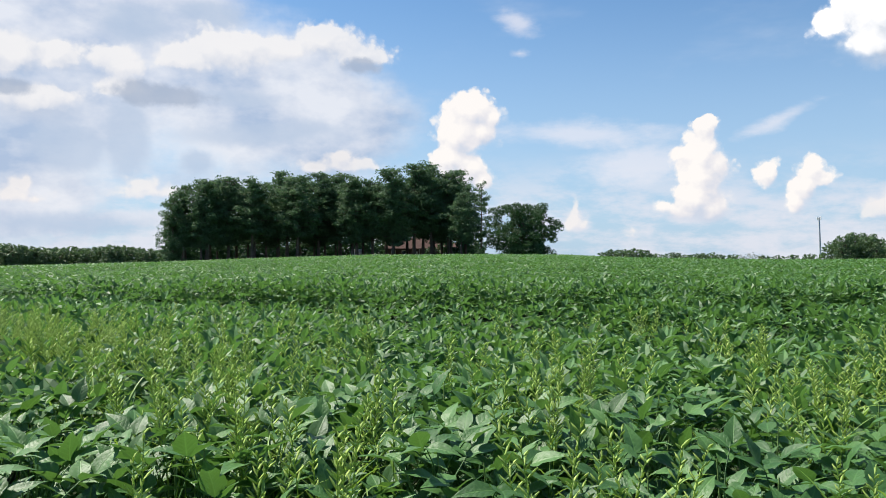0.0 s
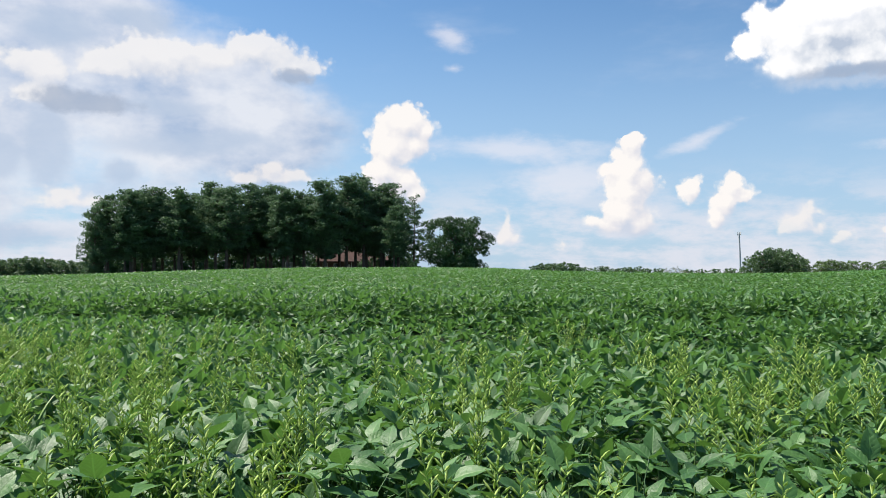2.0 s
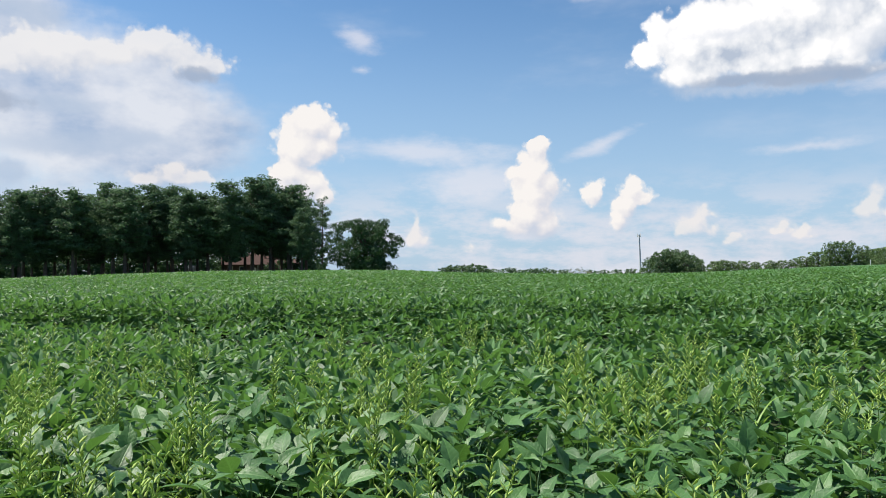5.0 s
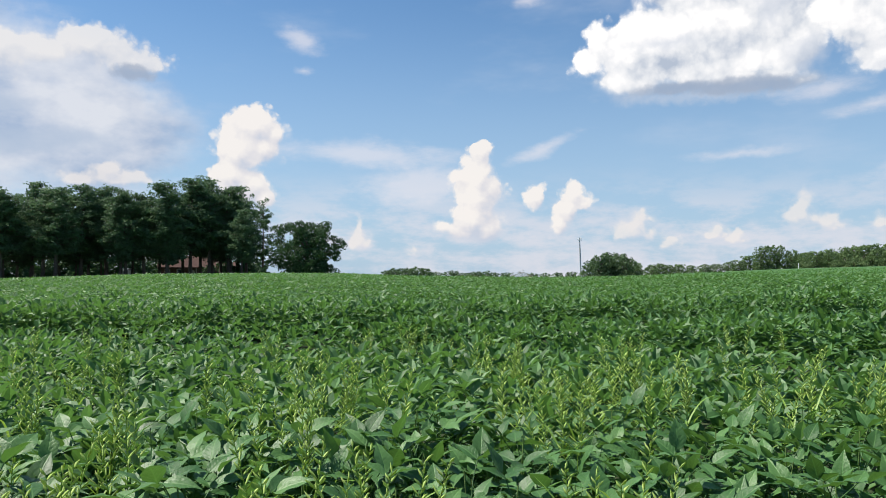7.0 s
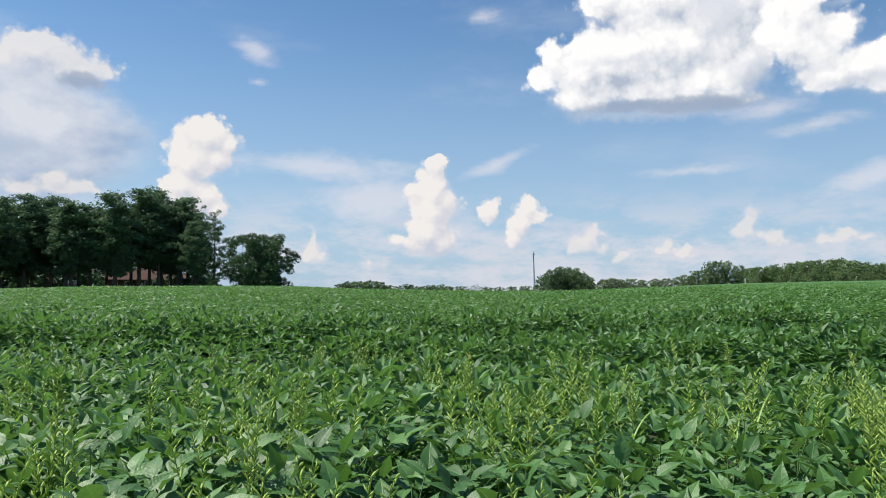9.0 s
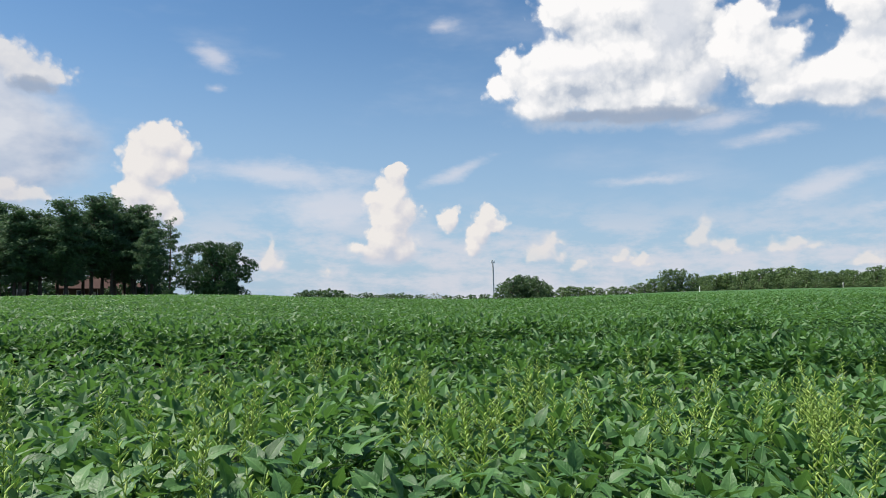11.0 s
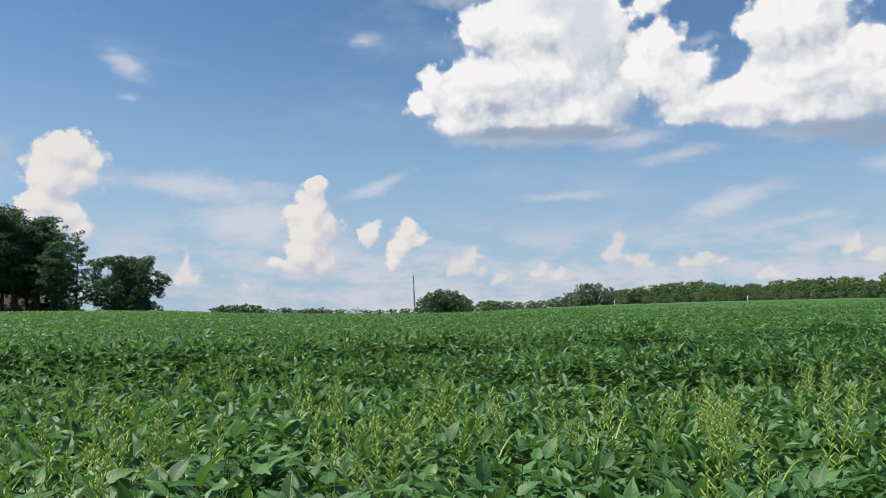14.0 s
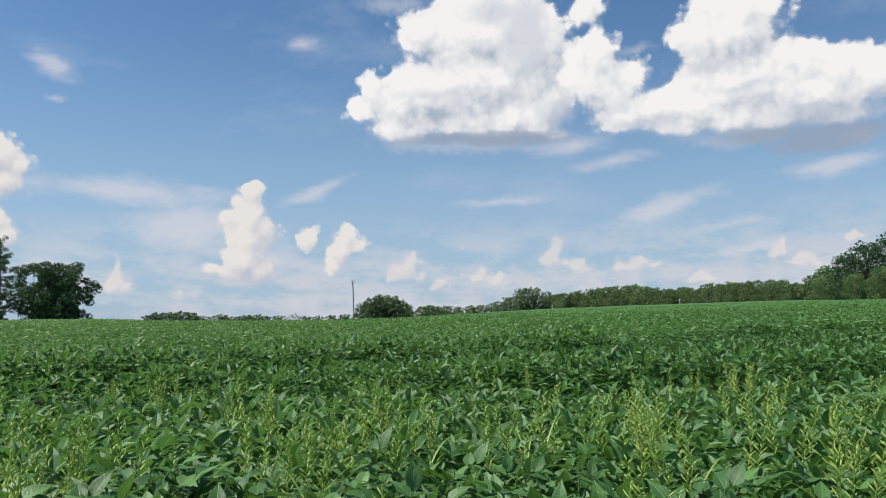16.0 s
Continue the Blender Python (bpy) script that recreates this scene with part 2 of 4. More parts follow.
# heaped clouds: sunlit tops have firm edges, shaded undersides and drifting sides fray
drift = w.noise(at, 0.30, 3.0, 0.55).outputs["Fac"]
mottle = w.noise(at, 0.9, 4.0, 0.6).outputs["Fac"]
for name, ellipses, opaque, edge, shift, lumps, base, base_up, swell, full, shades in (
        ("bright_heaps", BRIGHT, 0.92, 0.40, 0.9, 1.1, 9.5, 1.5, 1.32, 0.80, ((0.54, 0.61, 0.74), (0.74, 0.76, 0.82), (0.88, 0.87, 0.88))),
        ("low_heaps", LOW, 0.70, 0.52, 0.5, 1.2, 1.0, 1.5, 1.62, 0.80, ((0.62, 0.67, 0.79), (0.78, 0.77, 0.82), (0.95, 0.89, 0.85))),
        ("tower_heaps", TOWERS, 0.95, 0.26, 0.7, 1.1, 1.6, 3.0, 1.12, 0.76, ((0.62, 0.67, 0.78), (0.82, 0.80, 0.83), (1.00, 0.95, 0.91))),
        ("great_heaps", GREAT, 0.98, 0.32, 1.2, 1.1, 12.3, 1.8, 1.20, 0.74, ((0.50, 0.57, 0.69), (0.86, 0.88, 0.92), (1.12, 1.10, 1.09))),
        ("far_heaps", GREAT_FAR, 0.98, 0.32, 1.2, 1.1, 11.4, 2.0, 1.20, 0.74, ((0.50, 0.57, 0.69), (0.86, 0.88, 0.92), (1.12, 1.10, 1.09)))):
    group = ellipse_group(name, ellipses, 0.35, 1.0, lumps, swell)
    depth, form = field(group, color)
    lit_depth, lit_form = field(group, depth, (-0.5 * shift, shift, 0))
    bulge = w.math("SUBTRACT", depth, form)
    rise = w.math("MULTIPLY", w.math("SUBTRACT", form, lit_form), 0.65 / shift)
    facing = w.math("MULTIPLY", w.math("SUBTRACT", bulge, w.math("SUBTRACT", lit_depth, lit_form)), 0.45)
    light = w.math("ADD", w.math("ADD", rise, facing), w.math("MULTIPLY_ADD", bulge, 0.40, 0.58))
    light = w.math("ADD", light, w.math("MULTIPLY", w.math("SUBTRACT", w.math("MULTIPLY_ADD", mottle, 0.35, w.math("MULTIPLY", drift, 0.65)), 0.5), 0.7))
    light = w.math("SUBTRACT", light, w.smooth(el, base + base_up, base, 0.0, 0.55))
    feather = w.math("MULTIPLY", w.smooth(light, 0.9, 0.2), 2.2 * edge)
    feather = w.math("ADD", feather, w.smooth(drift, 0.52, 0.70, 0.0, 2.0 * edge))
    feather = w.math("ADD", feather, w.smooth(el, base + base_up, base + 0.2 * base_up, 0.0, 2.4 * edge))
    level = w.smooth(el, base + base_up, base + 0.4 * base_up, 0.0, 0.9)
    depth = w.math("SUBTRACT", depth, w.math("MULTIPLY", bulge, level))
    firm = w.math("DIVIDE", w.math("ADD", depth, w.math("MULTIPLY_ADD", w.math("MAXIMUM", w.math("SUBTRACT", form, 0.22), 0.0), 2.0, 0.05)), w.math("ADD", feather, edge))
    color = w.mix(w.smooth(firm, 0.0, 1.0, 0.0, opaque), color, w.ramp(light, ((0.08, shades[0]), (0.42, shades[1]), (full, shades[2]))))
# shaded folds, cloud bases and grey scraps
shade_group = ellipse_group("shade", SHADE, 0.3, 1.4, 0.0)
folds = w.math("ADD", field(shade_group, color)[0], w.math("MULTIPLY", w.math("SUBTRACT", mottle, 0.5), 0.8))
color = w.mix(w.smooth(folds, -0.2, 0.6, 0.0, 0.58), color, (0.62, 0.68, 0.79))
grey_group = ellipse_group("grey", GREY, 0.2, 0.7, 0.0)
scraps = w.math("ADD", field(grey_group, color)[0], w.math("MULTIPLY", w.math("SUBTRACT", mottle, 0.5), 0.6))
color = w.mix(w.smooth(scraps, -0.05, 0.32, 0.0, 0.75), color, (0.38, 0.45, 0.58))
back = w.add("ShaderNodeBackground", {"Color": color, "Strength": 0.6})
world.node_tree.links.new(back.outputs[0], w.add("ShaderNodeOutputWorld").inputs[0])

# ---- materials ----
def material(name):
    m = bpy.data.materials.new(name)
    m.use_nodes = True
    m.node_tree.nodes.clear()
    k = Nodes(m.node_tree)
    out = k.add("ShaderNodeOutputMaterial")
    return m, k, out


def leaf_material(name, dark, mid, light, thin, per_object=False, rough=0.45, through_light=0.3, veins=False, gloss=0.5):
    """Foliage: colour varies leaf by leaf and in patches, light shines through."""
    m, k, out = material(name)
    vary = k.add("ShaderNodeObjectInfo").outputs["Random"] if per_object else k.add("ShaderNodeNewGeometry").outputs["Random Per Island"]
    place = k.add("ShaderNodeTexCoord").outputs["Object"]
    patch = k.noise(place, 0.35, 3.0).outputs["Fac"]
    grain = k.noise(place, 60.0, 2.0).outputs["Fac"]
    mixed = k.math("ADD", k.math("MULTIPLY", vary, 0.55), k.math("ADD", k.math("MULTIPLY", patch, 0.4), k.math("MULTIPLY", grain, 0.12)))
    color = k.ramp(mixed, ((0.15, dark), (0.5, mid), (0.92, light)))
    bump = None
    if veins:
        uv = k.add("ShaderNodeSeparateXYZ", {0: k.add("ShaderNodeTexCoord").outputs["UV"]})
        side = k.math("ABSOLUTE", uv.outputs[0])
        rib = k.math("SINE", k.math("MULTIPLY", k.math("SUBTRACT", uv.outputs[1], k.math("MULTIPLY", side, 0.9)), 44.0))
        vein = k.math("MAXIMUM", k.smooth(rib, 0.86, 1.0, 0.0, 0.5), k.smooth(side, 0.03, 0.0))
        color = k.mix(k.math("MULTIPLY", vein, 0.28), color, tuple(min(1, 1.7 * c) for c in light))
        bump = k.add("ShaderNodeBump", {"Height": k.math("ADD", k.math("SUBTRACT", k.math("MULTIPLY", rib, -0.15), vein), k.math("MULTIPLY", k.noise(place, 85.0, 3.0).outputs["Fac"], 3.0)), "Strength": 0.35, "Distance": 0.0022}).outputs[0]
    surface = k.add("ShaderNodeBsdfPrincipled", {"Base Color": color, "Roughness": rough, "Specular IOR Level": gloss})
    glow = k.add("ShaderNodeBsdfTranslucent", {"Color": k.mix(0.6, color, thin)})
    if bump:
        m.node_tree.links.new(bump, surface.inputs["Normal"])
    both = k.add("ShaderNodeMixShader", {0: through_light, 1: surface.outputs[0], 2: glow.outputs[0]})
    m.node_tree.links.new(both.outputs[0], out.inputs[0])
    return m


def rough_material(name, low, high, scale, rough=0.8, bump=0.3, size=0.01, metal=0.0, gloss=0.3):
    """A plain matt surface with stains and grain."""
    m, k, out = material(name)
    place = k.add("ShaderNodeTexCoord").outputs["Object"]
    big = k.noise(place, scale, 4.0, 0.6).outputs["Fac"]
    fine = k.noise(place, scale * 11, 3.0).outputs["Fac"]
    f = k.math("ADD", k.math("MULTIPLY", big, 0.7), k.math("MULTIPLY", fine, 0.3))
    color = k.ramp(f, ((0.3, low), (0.7, high)))
    b = k.add("ShaderNodeBump", {"Height": f, "Strength": bump, "Distance": size}).outputs[0]
    s = k.add("ShaderNodeBsdfPrincipled", {"Base Color": color, "Roughness": rough, "Metallic": metal, "Normal": b, "Specular IOR Level": gloss})
    m.node_tree.links.new(s.outputs[0], out.inputs[0])
    return m


SOY = leaf_material("soy_leaf", (0.024, 0.074, 0.020), (0.053, 0.140, 0.038), (0.114, 0.236, 0.070), (0.15, 0.32, 0.04), True, 0.5, 0.26, True, 0.42)
SOY_FIELD = leaf_material("soy_leaf_field", (0.028, 0.084, 0.024), (0.062, 0.156, 0.046), (0.132, 0.262, 0.090), (0.16, 0.34, 0.05), False, 0.54, 0.32, False, 0.42)
STEM = rough_material("soy_stem", (0.09, 0.16, 0.04), (0.16, 0.24, 0.07), 20.0)
# dark green with the shade inside the crop put into its colour
CROP_SHADE = rough_material("crop_depth", (0.026, 0.070, 0.021), (0.085, 0.180, 0.058), 7.0, 0.85, 0.6, 0.1, 0.0, 0.12)
GRASS_BLADE = leaf_material("weed_blade", (0.12, 0.23, 0.036), (0.18, 0.32, 0.055), (0.26, 0.41, 0.08), (0.35, 0.55, 0.06), True, 0.5, 0.35)
SEED = leaf_material("weed_seed", (0.29, 0.43, 0.10), (0.42, 0.56, 0.15), (0.56, 0.68, 0.23), (0.56, 0.7, 0.17), False, 0.6, 0.40, False, 0.3)
SOIL = rough_material("soil_and_grass", (0.016, 0.028, 0.010), (0.042, 0.060, 0.022), 0.4, 0.95, 0.5, 0.05)
BARK = rough_material("bark", (0.05, 0.042, 0.034), (0.14, 0.115, 0.09), 2.5, 0.9, 0.8, 0.05)
NEEDLES = leaf_material("pine_needles", (0.046, 0.096, 0.054), (0.080, 0.150, 0.076), (0.125, 0.200, 0.098), (0.10, 0.17, 0.07), False, 0.6, 0.40, False, 0.2)
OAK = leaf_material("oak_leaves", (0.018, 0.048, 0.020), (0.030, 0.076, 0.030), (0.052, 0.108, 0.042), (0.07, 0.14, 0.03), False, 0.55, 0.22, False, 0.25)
WOOD_LEAVES = leaf_material("woodland_leaves", (0.066, 0.120, 0.044), (0.106, 0.172, 0.064), (0.155, 0.220, 0.088), (0.12, 0.22, 0.04), False, 0.55, 0.25, False, 0.25)
COPSE = leaf_material("copse_leaves", (0.050, 0.096, 0.046), (0.080, 0.140, 0.062), (0.120, 0.184, 0.082), (0.10, 0.18, 0.04), False, 0.55, 0.25, False, 0.25)
DRY_LEAVES = leaf_material("dry_shrub_leaves", (0.10, 0.12, 0.06), (0.18, 0.19, 0.09), (0.28, 0.25, 0.14), (0.2, 0.2, 0.08), False, 0.7, 0.15)
STEEL = rough_material("galvanised_steel", (0.46, 0.47, 0.48), (0.60, 0.61, 0.62), 1.5, 0.5, 0.1, 0.01, 0.2)
WHITE = rough_material("white_paint", (0.70, 0.70, 0.69), (0.82, 0.82, 0.80), 0.8, 0.5, 0.1, 0.01)
ROOF = rough_material("red_brown_shingles", (0.055, 0.029, 0.024), (0.095, 0.052, 0.042), 1.6, 0.9, 0.6, 0.03)
BRICK = rough_material("weathered_brick", (0.075, 0.044, 0.034), (0.13, 0.080, 0.062), 2.0, 0.9, 0.5, 0.02)
TRIM = rough_material("cream_trim", (0.55, 0.48, 0.40), (0.70, 0.63, 0.54), 2.0, 0.6, 0.1, 0.01)
GLASS, gk, gout = material("dark_window_glass")
GLASS.node_tree.links.new(gk.add("ShaderNodeBsdfPrincipled", {"Base Color": (0.02, 0.025, 0.03, 1), "Roughness": 0.08}).outputs[0], gout.inputs[0])

# ---- ground ----
rng = np.random.default_rng(7)
EYE = 1.48
# degrees to the right; elevation and distance of the crop's near crest; elevation and distance of the land behind it
CREST = np.array([(-180, 0.0, 36, -0.1, 130), (-60, -0.4, 36, -0.5, 120), (-30, -0.45, 38, -0.50, 130), (-20, -0.21, 38, -0.24, 140), (-12, 0.11, 38, 0.07, 152), (-5, 0.32, 37, 0.27, 154), (5, 0.36, 36, 0.31, 154),
                  (9, 0.32, 34, 0.26, 150), (13, 0.16, 32, 0.05, 135), (20, 0.03, 30, -0.08, 120), (26, 0.0, 30, -0.10, 120), (30, 0.06, 30, -0.02, 140), (33, 0.13, 30, 0.18, 220),
                  (39.5, 0.16, 30, 0.43, 300), (46, 0.22, 31, 0.58, 310), (56, 0.36, 32, 0.70, 320), (64, 0.42, 33, 0.66, 320), (180, 0.0, 36, -0.1, 130)])


def swales(x, y):
    """Metres beyond the two old tracks that cross the field."""
    return (y - 11.6 + 0.16 * x) + 0.15 * np.sin(x * 0.9), (y - 9.0 + 0.49 * np.maximum(x - 0.3, 0)) * 0.92 + 0.12 * np.sin(x * 1.3)


def ground_z(x, y):
    """The lie of the land: a field that climbs gently to a near crest, dips and climbs on behind it."""
    x, y = np.asarray(x, float), np.asarray(y, float)
    r, a = np.hypot(x, y), np.degrees(np.arctan2(x, y))
    near_up, near, far_up, far = (np.interp(a, CREST[:, 0], CREST[:, n]) for n in (1, 2, 3, 4))
    top = EYE + near * np.tan(np.radians(near_up)) - 1.0
    dip = EYE + (near + 22) * np.tan(np.radians(near_up - 0.16)) - 0.95
    back = EYE + far * np.tan(np.radians(far_up)) - 0.95
    t, u, v = np.clip((r - 9) / (near - 9), 0, 1), np.clip((r - near) / 22, 0, 1), np.clip((r - near - 22) / (far - near - 22), 0, 1)
    z = top * t + (dip - top) * u * u * (3 - 2 * u) + (back - dip) * v
    shelf = far + np.where((a > -24) & (a < 10), 90, np.where(a > 36, 130, 6))
    z = z - 0.0075 * np.clip(r - shelf, 0, 700)
    one, two = swales(x, y)
    z = z - 0.12 * np.exp(-((one + 0.75) / 0.75) ** 2) - 0.10 * np.exp(-((two + 0.75) / 0.7) ** 2) * np.clip((x + 4) / 2, 0, 1)
    return z + 0.03 * np.sin(x * 0.31 + 1.0) * np.cos(y * 0.27) * np.clip(r / 12, 0, 1)


def furrow(x, y):
    """How much lower the crop stands along the two old tracks, 0 to 1."""
    one, two = swales(x, y)
    return np.maximum(np.exp(-((one + 0.9) / 0.9) ** 4), np.exp(-((two + 0.85) / 0.85) ** 4) * np.clip((x + 1.0) / 2.5, 0, 1))


def mesh_from(name, verts, faces, mat, smooth=False, uv=None):
    """A mesh from arrays of corners and of equal-sided faces."""
    me = bpy.data.meshes.new(name)
    verts, faces = np.asarray(verts, np.float32), np.asarray(faces, np.int32)
    n, s = faces.shape
    me.vertices.add(len(verts))
    me.vertices.foreach_set("co", verts.ravel())
    me.loops.add(n * s)
    me.loops.foreach_set("vertex_index", faces.ravel())
    me.polygons.add(n)
    me.polygons.foreach_set("loop_start", np.arange(0, n * s, s, dtype=np.int32))
    me.polygons.foreach_set("loop_total", np.full(n, s, np.int32))
    me.polygons.foreach_set("use_smooth", np.full(n, smooth, bool))
    if uv is not None:
        layer = me.uv_layers.new(name="leaf")
        layer.data.foreach_set("uv", np.asarray(uv, np.float32)[faces.ravel()].ravel())
    me.materials.append(mat)
    me.update(calc_edges=True)
    me.validate()
    return me


def part(name, me, parent, label=""):
    """Links a mesh as one part under a thing or a part."""
    ob = new(name, me)
    ob.parent = parent
    return tagged(ob, label)


def bm_mesh(name, bm, mat, smooth=False):
    me = bpy.data.meshes.new(name)
    for f in bm.faces:
        f.smooth = smooth
    bm.to_mesh(me)
    bm.free()
    me.materials.append(mat)
    return me


def polar_sheet(radii, angles, lift, keep):
    """A polar grid over the land; keep(r, a) picks its faces."""
    rr, aa = np.meshgrid(radii, angles, indexing="ij")
    x, y = rr * np.sin(np.radians(aa)), rr * np.cos(np.radians(aa))
    verts = np.stack([x, y, ground_z(x, y) + lift(rr, aa, x, y)], -1).reshape(-1, 3)
    i, j = np.meshgrid(np.arange(len(radii) - 1), np.arange(len(angles) - 1), indexing="ij")
    m = len(angles)
    faces = np.stack([i * m + j, i * m + j + 1, (i + 1) * m + j + 1, (i + 1) * m + j], -1).reshape(-1, 4)[:, ::-1]
    rc, ac = (radii[i] + radii[i + 1]).ravel() / 2, (angles[j] + angles[j + 1]).ravel() / 2
    return verts, faces[keep(rc, ac)]


v, f = polar_sheet(np.r_[0.02, np.geomspace(0.5, 4600, 130)], np.arange(-180, 180.1, 2.0), lambda r, a, x, y: 0 * r, lambda r, a: r > 0)
tagged(new("ground", mesh_from("ground", v, f, SOIL, True)), "dark soil and rough grass under the crop", "ground", kind="structure")

# added sheet under the crop's outer leaves, coloured for the shade among them
def crop_here(r, a):
    grove = (a > -23) & (a < 9.5)
    end = np.where(grove, 158, np.where(a < -23, 190, np.where(a < 36, 170, 360)))
    near = (a > -38) & (a < 70) & (r < 16)
    return (r > 1.4) & (r < end) & ~near


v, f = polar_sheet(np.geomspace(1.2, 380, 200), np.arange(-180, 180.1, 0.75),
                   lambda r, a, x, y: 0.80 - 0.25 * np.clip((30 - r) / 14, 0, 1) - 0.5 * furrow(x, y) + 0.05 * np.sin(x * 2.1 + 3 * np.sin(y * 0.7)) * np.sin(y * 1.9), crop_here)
tagged(new("crop_canopy", mesh_from("crop_canopy", v, f, CROP_SHADE, True)), "dark green sheet below the soybean leaves, coloured as the shade between them", "crop", kind="stuff")

# ---- the soybean crop ----
def turn(yaw, pitch, roll):
    """Turns for arrays of angles: roll about the leaf, pitch up, then yaw."""
    cy, sy, cp, sp, cr, sr = np.cos(yaw), np.sin(yaw), np.cos(pitch), np.sin(pitch), np.cos(roll), np.sin(roll)
    o, i = np.zeros_like(yaw), np.ones_like(yaw)
    rz = np.stack([cy, -sy, o, sy, cy, o, o, o, i], -1).reshape(-1, 3, 3)
    rx = np.stack([i, o, o, o, cp, -sp, o, sp, cp], -1).reshape(-1, 3, 3)
    ry = np.stack([cr, o, sr, o, i, o, -sr, o, cr], -1).reshape(-1, 3, 3)
    return rz @ rx @ ry


def leaflet_fine():
    """A pointed ovate leaflet of length 1: folded midrib, puckered halves, wavy rim, drooping tip, and its map."""
    ys = np.array([0.0, 0.10, 0.24, 0.42, 0.62, 0.82, 1.0])
    half = np.array([0.015, 0.15, 0.25, 0.265, 0.195, 0.085, 0.0])
    verts, uv = [], []
    for side in (-1, -0.5, 0, 0.5, 1):
        s = abs(side)
        for n, (y, h) in enumerate(zip(ys, half)):
            pucker = 0.022 * (1 if n % 2 else -1) * (s == 0.5) * (0 < n < 6)
            rim = 0.030 * math.sin(y * 17 + side * 1.3) * (s == 1)
            verts.append((side * h, y, -0.24 * y ** 2.2 + h * (0.52 * s - 0.26 * s * s) + pucker + rim))
            uv.append((side * h, y))
    faces = [(c * 7 + k, c * 7 + k + 1, (c + 1) * 7 + k + 1, (c + 1) * 7 + k) for c in range(4) for k in range(6)]
    return np.array(verts), np.array(faces)[:, ::-1], np.array(uv)


def leaflet_mid():
    v = np.array([(0, 0, 0), (0, 0.5, -0.04), (0, 1, -0.2), (-0.25, 0.26, 0.10), (-0.20, 0.6, 0.05), (0.25, 0.26, 0.10), (0.20, 0.6, 0.05)])
    t = np.array([(0, 1, 3), (1, 4, 3), (1, 2, 4), (0, 5, 1), (5, 6, 1), (6, 2, 1)])
    return v, t


def leaflet_far():
    return np.array([(0, 0, 0), (0.27, 0.42, 0.09), (0, 1, -0.1), (-0.27, 0.42, 0.09)]), np.array([(0, 1, 2), (0, 2, 3)])


def tube(points, radii, sides=4):
    """Rings round a line of points: corners and four-sided faces."""
    points, radii = np.asarray(points, float), np.asarray(radii, float)
    along = np.gradient(points, axis=0)
    along /= np.linalg.norm(along, axis=1, keepdims=True) + 1e-9
    ref = np.where(np.abs(along[:, 2:3]) < 0.9, np.array([[0, 0, 1.0]]), np.array([[1.0, 0, 0]]))
    u = np.cross(along, ref)
    u /= np.linalg.norm(u, axis=1, keepdims=True)
    v = np.cross(along, u)
    ang = np.arange(sides) * 2 * math.pi / sides
    ring = points[:, None] + radii[:, None, None] * (np.cos(ang)[None, :, None] * u[:, None] + np.sin(ang)[None, :, None] * v[:, None])
    n = len(points)
    i, j = np.meshgrid(np.arange(n - 1), np.arange(sides), indexing="ij")
    jn = (j + 1) % sides
    faces = np.stack([i * sides + j, i * sides + jn, (i + 1) * sides + jn, (i + 1) * sides + j], -1).reshape(-1, 4)
    return ring.reshape(-1, 3), faces


def plant_plan(r, leaves, upright=1.0):
    """Where the three-part leaves of one plant sit: height order, top last."""
    plan = []
    for n in range(leaves):
        t = (n + 0.5) / leaves
        yaw = n * 2.4 + r.uniform(-0.5, 0.5)
        out = (0.19 - 0.11 * t ** 2) * r.uniform(0.6, 1.3)
        z = 0.38 + 0.46 * t ** 0.7 + r.uniform(-0.05, 0.05)
        pitch = radians(r.uniform(-34, 28) + (11 + 38 * t) * upright)
        size = r.uniform(0.070, 0.112) * (1.08 - 0.3 * max(0, t - 0.75) * 2)
        plan.append((yaw, out, z, pitch, size, r.uniform(-0.4, 0.4, 3), r.uniform(-0.35, 0.35, 3)))
    return plan


def plan_turns(plan):
    """Turn, place and size of every leaflet of a plan."""
    yaw, pitch, roll, at, size = [], [], [], [], []
    for y, out, z, p, s, jy, jp in plan:
        tip = np.array([-math.sin(y) * out, math.cos(y) * out, z])
        for k, side in enumerate((0, 1.25, -1.25)):
            back = 0.0 if k else 0.035
            yaw.append(y + side + 0.5 * jy[k])
            pitch.append(p * (1.0 if k == 0 else 0.7) + jp[k])
            roll.append(jy[k] * 1.2)
            at.append(tip + np.array([-math.sin(y), math.cos(y), 0.2]) * back)
            size.append(s * (1.08 if k == 0 else 0.95))
    return turn(np.array(yaw), np.array(pitch), np.array(roll)), np.array(at), np.array(size)


